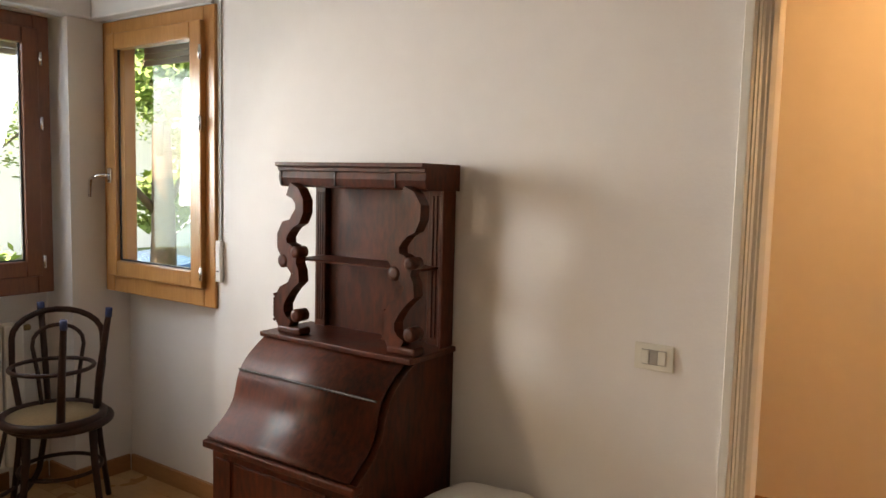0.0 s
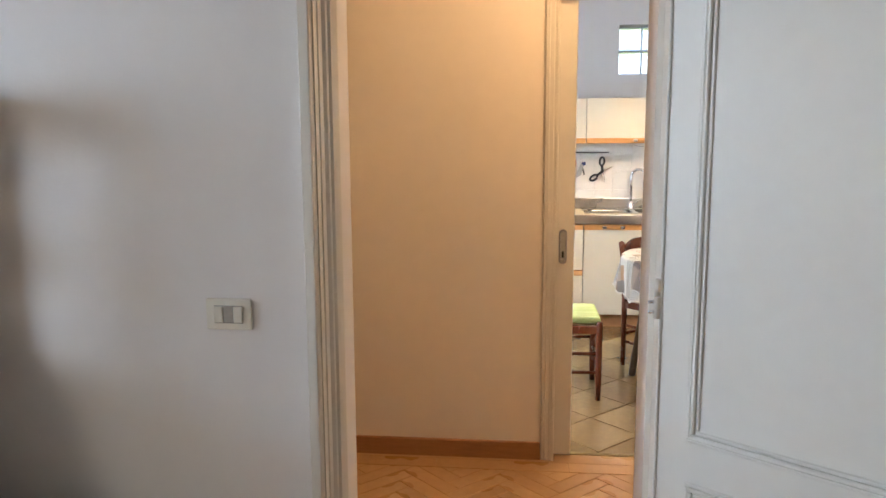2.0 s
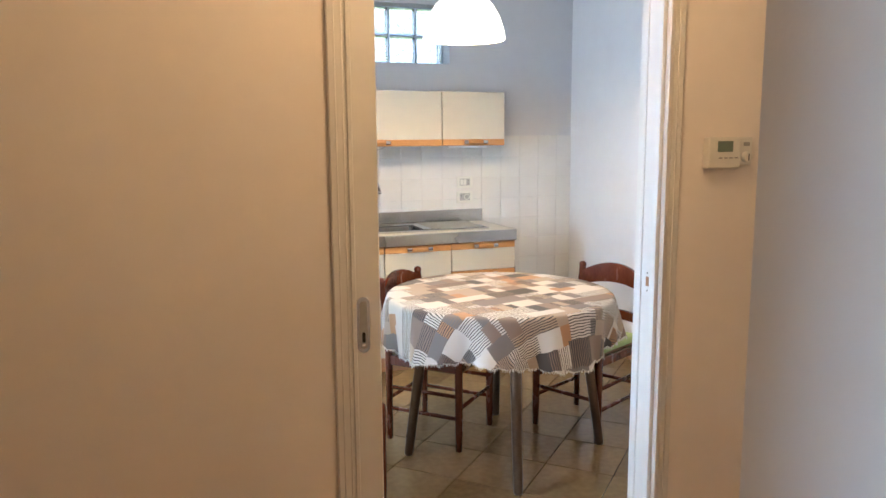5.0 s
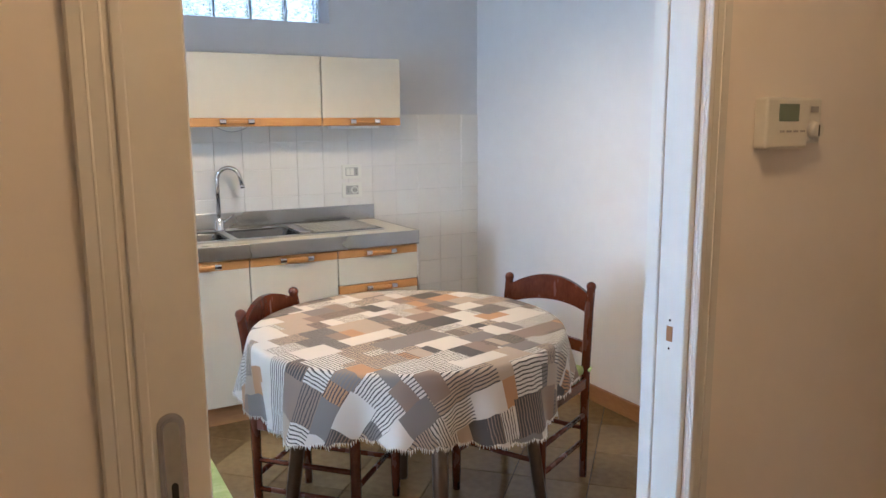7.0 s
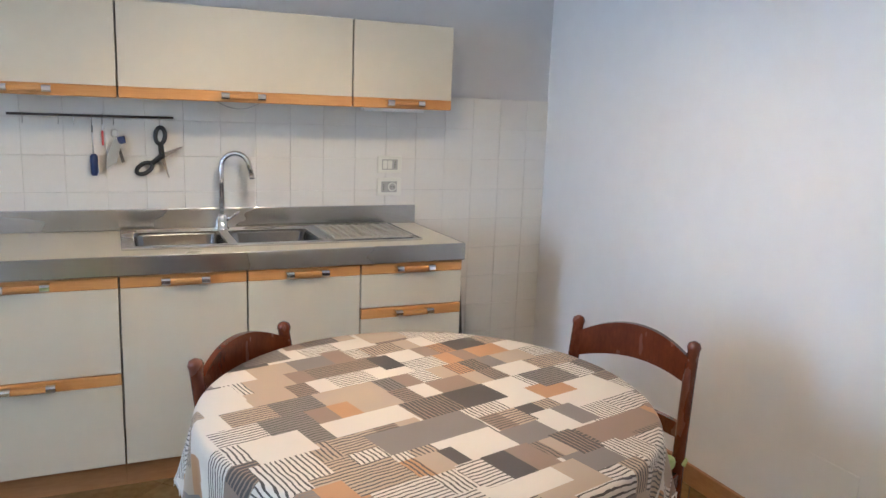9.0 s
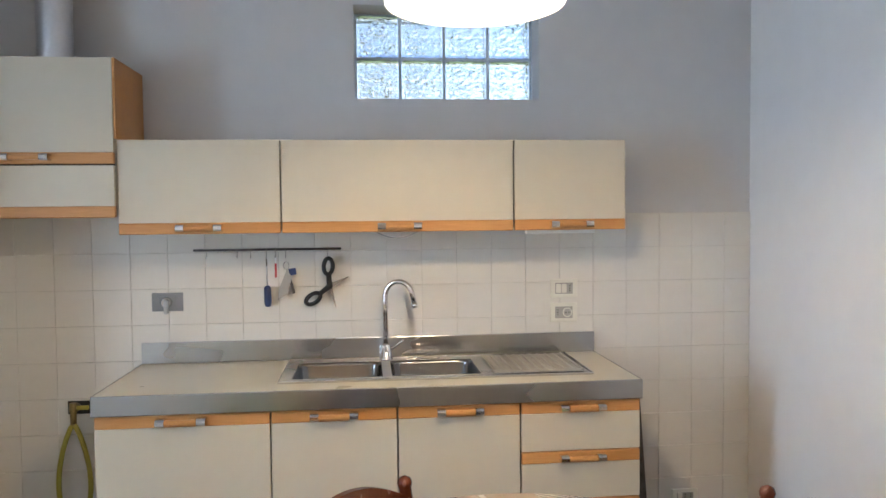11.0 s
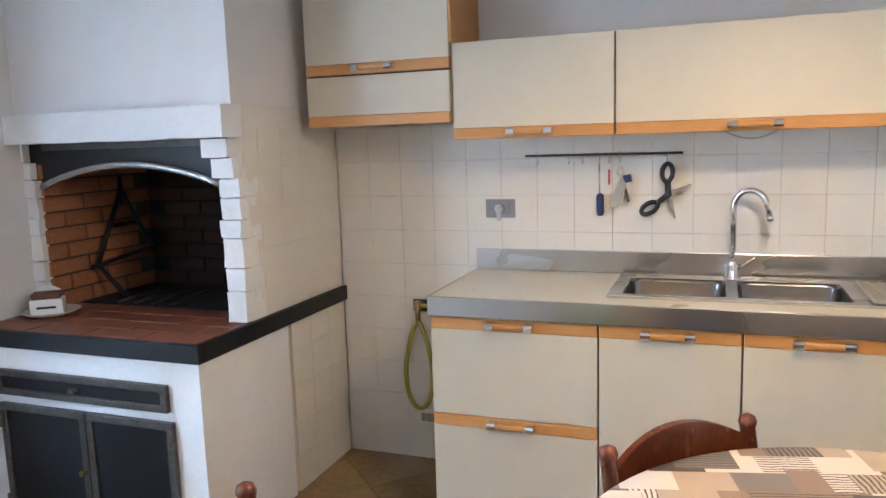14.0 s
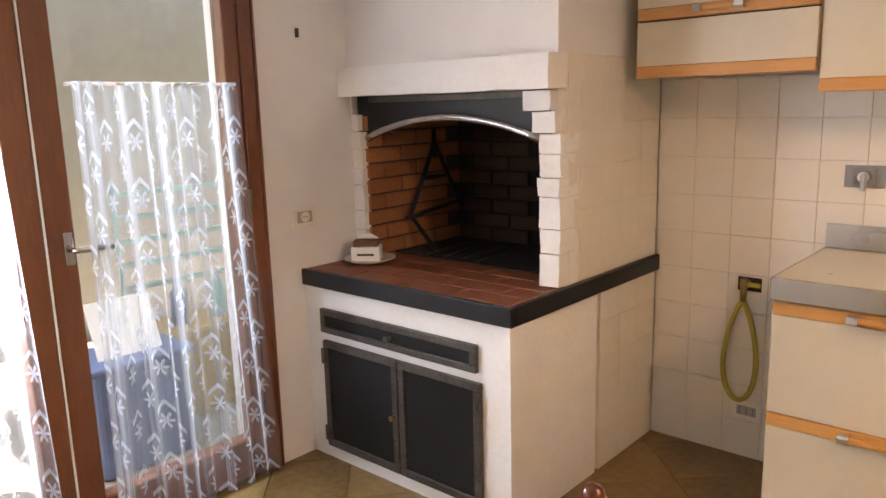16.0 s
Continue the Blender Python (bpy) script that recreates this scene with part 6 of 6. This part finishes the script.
def tree(x, y, h, seed, spread):
    rng = random.Random(seed)
    t = thing("tree", "leafy green garden tree", "tree")
    part("trunk", tube(bmesh.new(), [(x, y, GZ), (x + 0.05, y, GZ + h * 0.3), (x - 0.05, y + 0.05, GZ + h * 0.6), (x, y, GZ + h * 0.85)], [0.16, 0.12, 0.08, 0.03], 10), BARK, t)
    cs = []
    for k in range(9):
        a, z = rng.uniform(0, math.tau), GZ + h * rng.uniform(0.35, 0.95)
        e = (x + spread * math.cos(a) * rng.uniform(.3, .9), y + spread * math.sin(a) * rng.uniform(.3, .9), z)
        part("limb", tube(bmesh.new(), [(x, y, z - h * 0.15), e], [0.05, 0.015], 6), BARK, t)
        cs.append((e, spread * rng.uniform(0.35, 0.6)))
    part("crown", leaves(rng, cs, 7500, 0.052), LEAF, t)


tree(-8.5, -2.2, 4.6, 1, 0.75)
tree(-12.5, -6.2, 6.5, 2, 2.2)
tree(-16.5, -1.0, 8.0, 5, 2.6)
tree(-17.0, 6.0, 8.0, 6, 2.6)
# tree added behind the glass blocks, to dim and mottle their light
tree(-0.9, 5.2, 7.2, 9, 1.7)
hg = thing("hedge", "clipped dark green garden hedge", "hedge")
hg["kind"] = "stuff"
rng = random.Random(8)
part("foliage", leaves(rng, [((-9.0 + rng.uniform(-.3, .3), -12 + k * 0.35, GZ + 0.6 + rng.uniform(-.2, .2)), 0.6) for k in range(26)], 9000, 0.06), LEAF, hg)

# parked car
CARBLUE = material("blue_car_paint", (0.03, 0.12, 0.3), 0.25, 0.3, vary=0.05, coat=0.8)
CARGLASS = material("dark_car_glass", (0.03, 0.05, 0.06), 0.05, vary=0.05)
TYRE = material("tyre_rubber", (0.02, 0.02, 0.02), 0.85, vary=0.1)
car = thing("car", "blue hatchback parked beside the lawn", "car", pose(-9.9, 0.1, GZ + 0.012, 0, 0, 80))
part("body", prism(bmesh.new(), [(-2.0, 0.3), (-2.02, 0.62), (-1.85, 0.86), (-0.95, 0.95), (1.35, 0.97), (1.95, 0.9), (2.02, 0.6), (2.0, 0.3)], "y", -0.83, 0.83), CARBLUE, car)
part("cabin", prism(bmesh.new(), [(-1.0, 0.93), (-0.35, 1.38), (0.9, 1.42), (1.6, 0.95)], "y", -0.72, 0.72), CARGLASS, car, "dark window glass")
part("roof", prism(bmesh.new(), [(-0.42, 1.37), (-0.3, 1.42), (0.85, 1.46), (1.0, 1.41)], "y", -0.7, 0.7), CARBLUE, car)
for x in (-1.25, 1.25):
    for y in (-0.78, 0.78):
        w = part("wheel", tube(bmesh.new(), [(x, y - 0.09, 0.31), (x, y + 0.09, 0.31)], 0.31, 20), TYRE, car)
        part("rim", tube(bmesh.new(), [(x, y - 0.1, 0.31), (x, y + 0.1, 0.31)], 0.19, 16), CHROME, w)

# far house across the lane
hs = thing("house", "pale two-storey house across the lane", "house")
part("wall", boxes((-27, -20, -6, 9, GZ, 6.0)), FACADE, hs)
part("roof", prism(bmesh.new(), [(-27.5, 6.0), (-23.5, 8.0), (-19.5, 6.0)], "y", -6.5, 9.5), FIREBRICK, hs, "terracotta tiled roof")
for y in (-4, -0.5, 3, 6.5):
    for z in (1.0, 4.0):
        wdw = part("window", boxes((-20.0, -19.96, y - 0.5, y + 0.5, z - 0.6, z + 0.6)), CARGLASS, hs)
        part("shutter", boxes((-19.98, -19.93, y - 0.95, y - 0.52, z - 0.62, z + 0.62), (-19.98, -19.93, y + 0.52, y + 0.95, z - 0.62, z + 0.62)), GREYCLOTH, wdw)

# porch clutter behind the curtain
PGREEN = material("pale_green_metal", (0.3, 0.52, 0.47), 0.4, vary=0.05)
YELLOW = material("yellow_wood", (0.5, 0.33, 0.1), 0.6, vary=0.15, scale=5)
PZ = -0.06
rk2 = thing("drying_rack", "pale green metal rack standing on the porch", "rack")
for y in (-1.25, -0.6):
    part("post", tube(bmesh.new(), [(-4.85, y, PZ), (-4.85, y, 1.12)], 0.012, 8), PGREEN, rk2)
for k in range(5):
    part("rail", boxes((-4.862, -4.838, -1.25, -0.6, 0.55 + k * 0.12, 0.578 + k * 0.12), bevel=0.004), PGREEN, rk2)
cb = thing("porch_cabinet", "low yellow wooden cabinet on the porch", "cabinet")
part("body", boxes((-4.8, -4.5, -1.3, -0.6, PZ, 0.36), bevel=0.01), YELLOW, cb)
part("top", boxes((-4.82, -4.48, -1.32, -0.58, 0.36, 0.388), bevel=0.005), YELLOW, cb)
part("door", boxes((-4.499, -4.485, -1.27, -0.97, 0.0, 0.33), bevel=0.004), YELLOW, cb)
part("door", boxes((-4.499, -4.485, -0.94, -0.63, 0.0, 0.33), bevel=0.004), YELLOW, cb)
for y, m, text in ((-0.86, PGREEN, "green plastic bottle on the porch cabinet"), (-1.08, BLUEPLASTIC, "blue plastic bottle on the porch cabinet")):
    bt = thing("bottle", text, "bottle", pose(-4.62, y, 0.3885))
    part("flask", lathe(bmesh.new(), [(0.035, 0), (0.04, 0.02), (0.04, 0.16), (0.015, 0.2), (0.014, 0.23)], 16), m, bt)
    part("cap", lathe(bmesh.new(), [(0.018, 0.2302), (0.018, 0.255), (0.0, 0.256)], 12), WHITEPLASTIC, bt)
BLUEGREY = material("blue_grey_plastic", (0.1, 0.15, 0.28), 0.5, vary=0.15, scale=4)
cr = thing("crate", "blue grey plastic crate on the porch paving", "crate")
part("tub", boxes((-4.46, -4.16, -1.72, -1.3, PZ, 0.4), bevel=0.02, seg=2), BLUEGREY, cr)
part("rim", boxes((-4.48, -4.14, -1.74, -1.28, 0.4, 0.43), bevel=0.008), BLUEGREY, cr)
single("paper_sheet", prism(bmesh.new(), [(-4.25, 0.431), (-4.244, 0.431), (-4.33, 0.66), (-4.336, 0.66)], "y", -1.66, -1.38), WHITEPLASTIC, "white paper propped on the porch crate", "paper")
bk = thing("bucket", "blue plastic bucket on the porch paving", "bucket", pose(-4.3, -2.3, PZ))
part("pail", lathe(bmesh.new(), [(0.11, 0), (0.15, 0.3), (0.155, 0.3), (0.155, 0.31), (0.14, 0.31), (0.1, 0.02)], 24), BLUEPLASTIC, bk)
part("handle", tube(bmesh.new(), [(0.15 * math.cos(a), 0, 0.3 + 0.13 * math.sin(a)) for a in [math.pi * k / 12 for k in range(13)]], 0.004, 6), CHROME, bk)
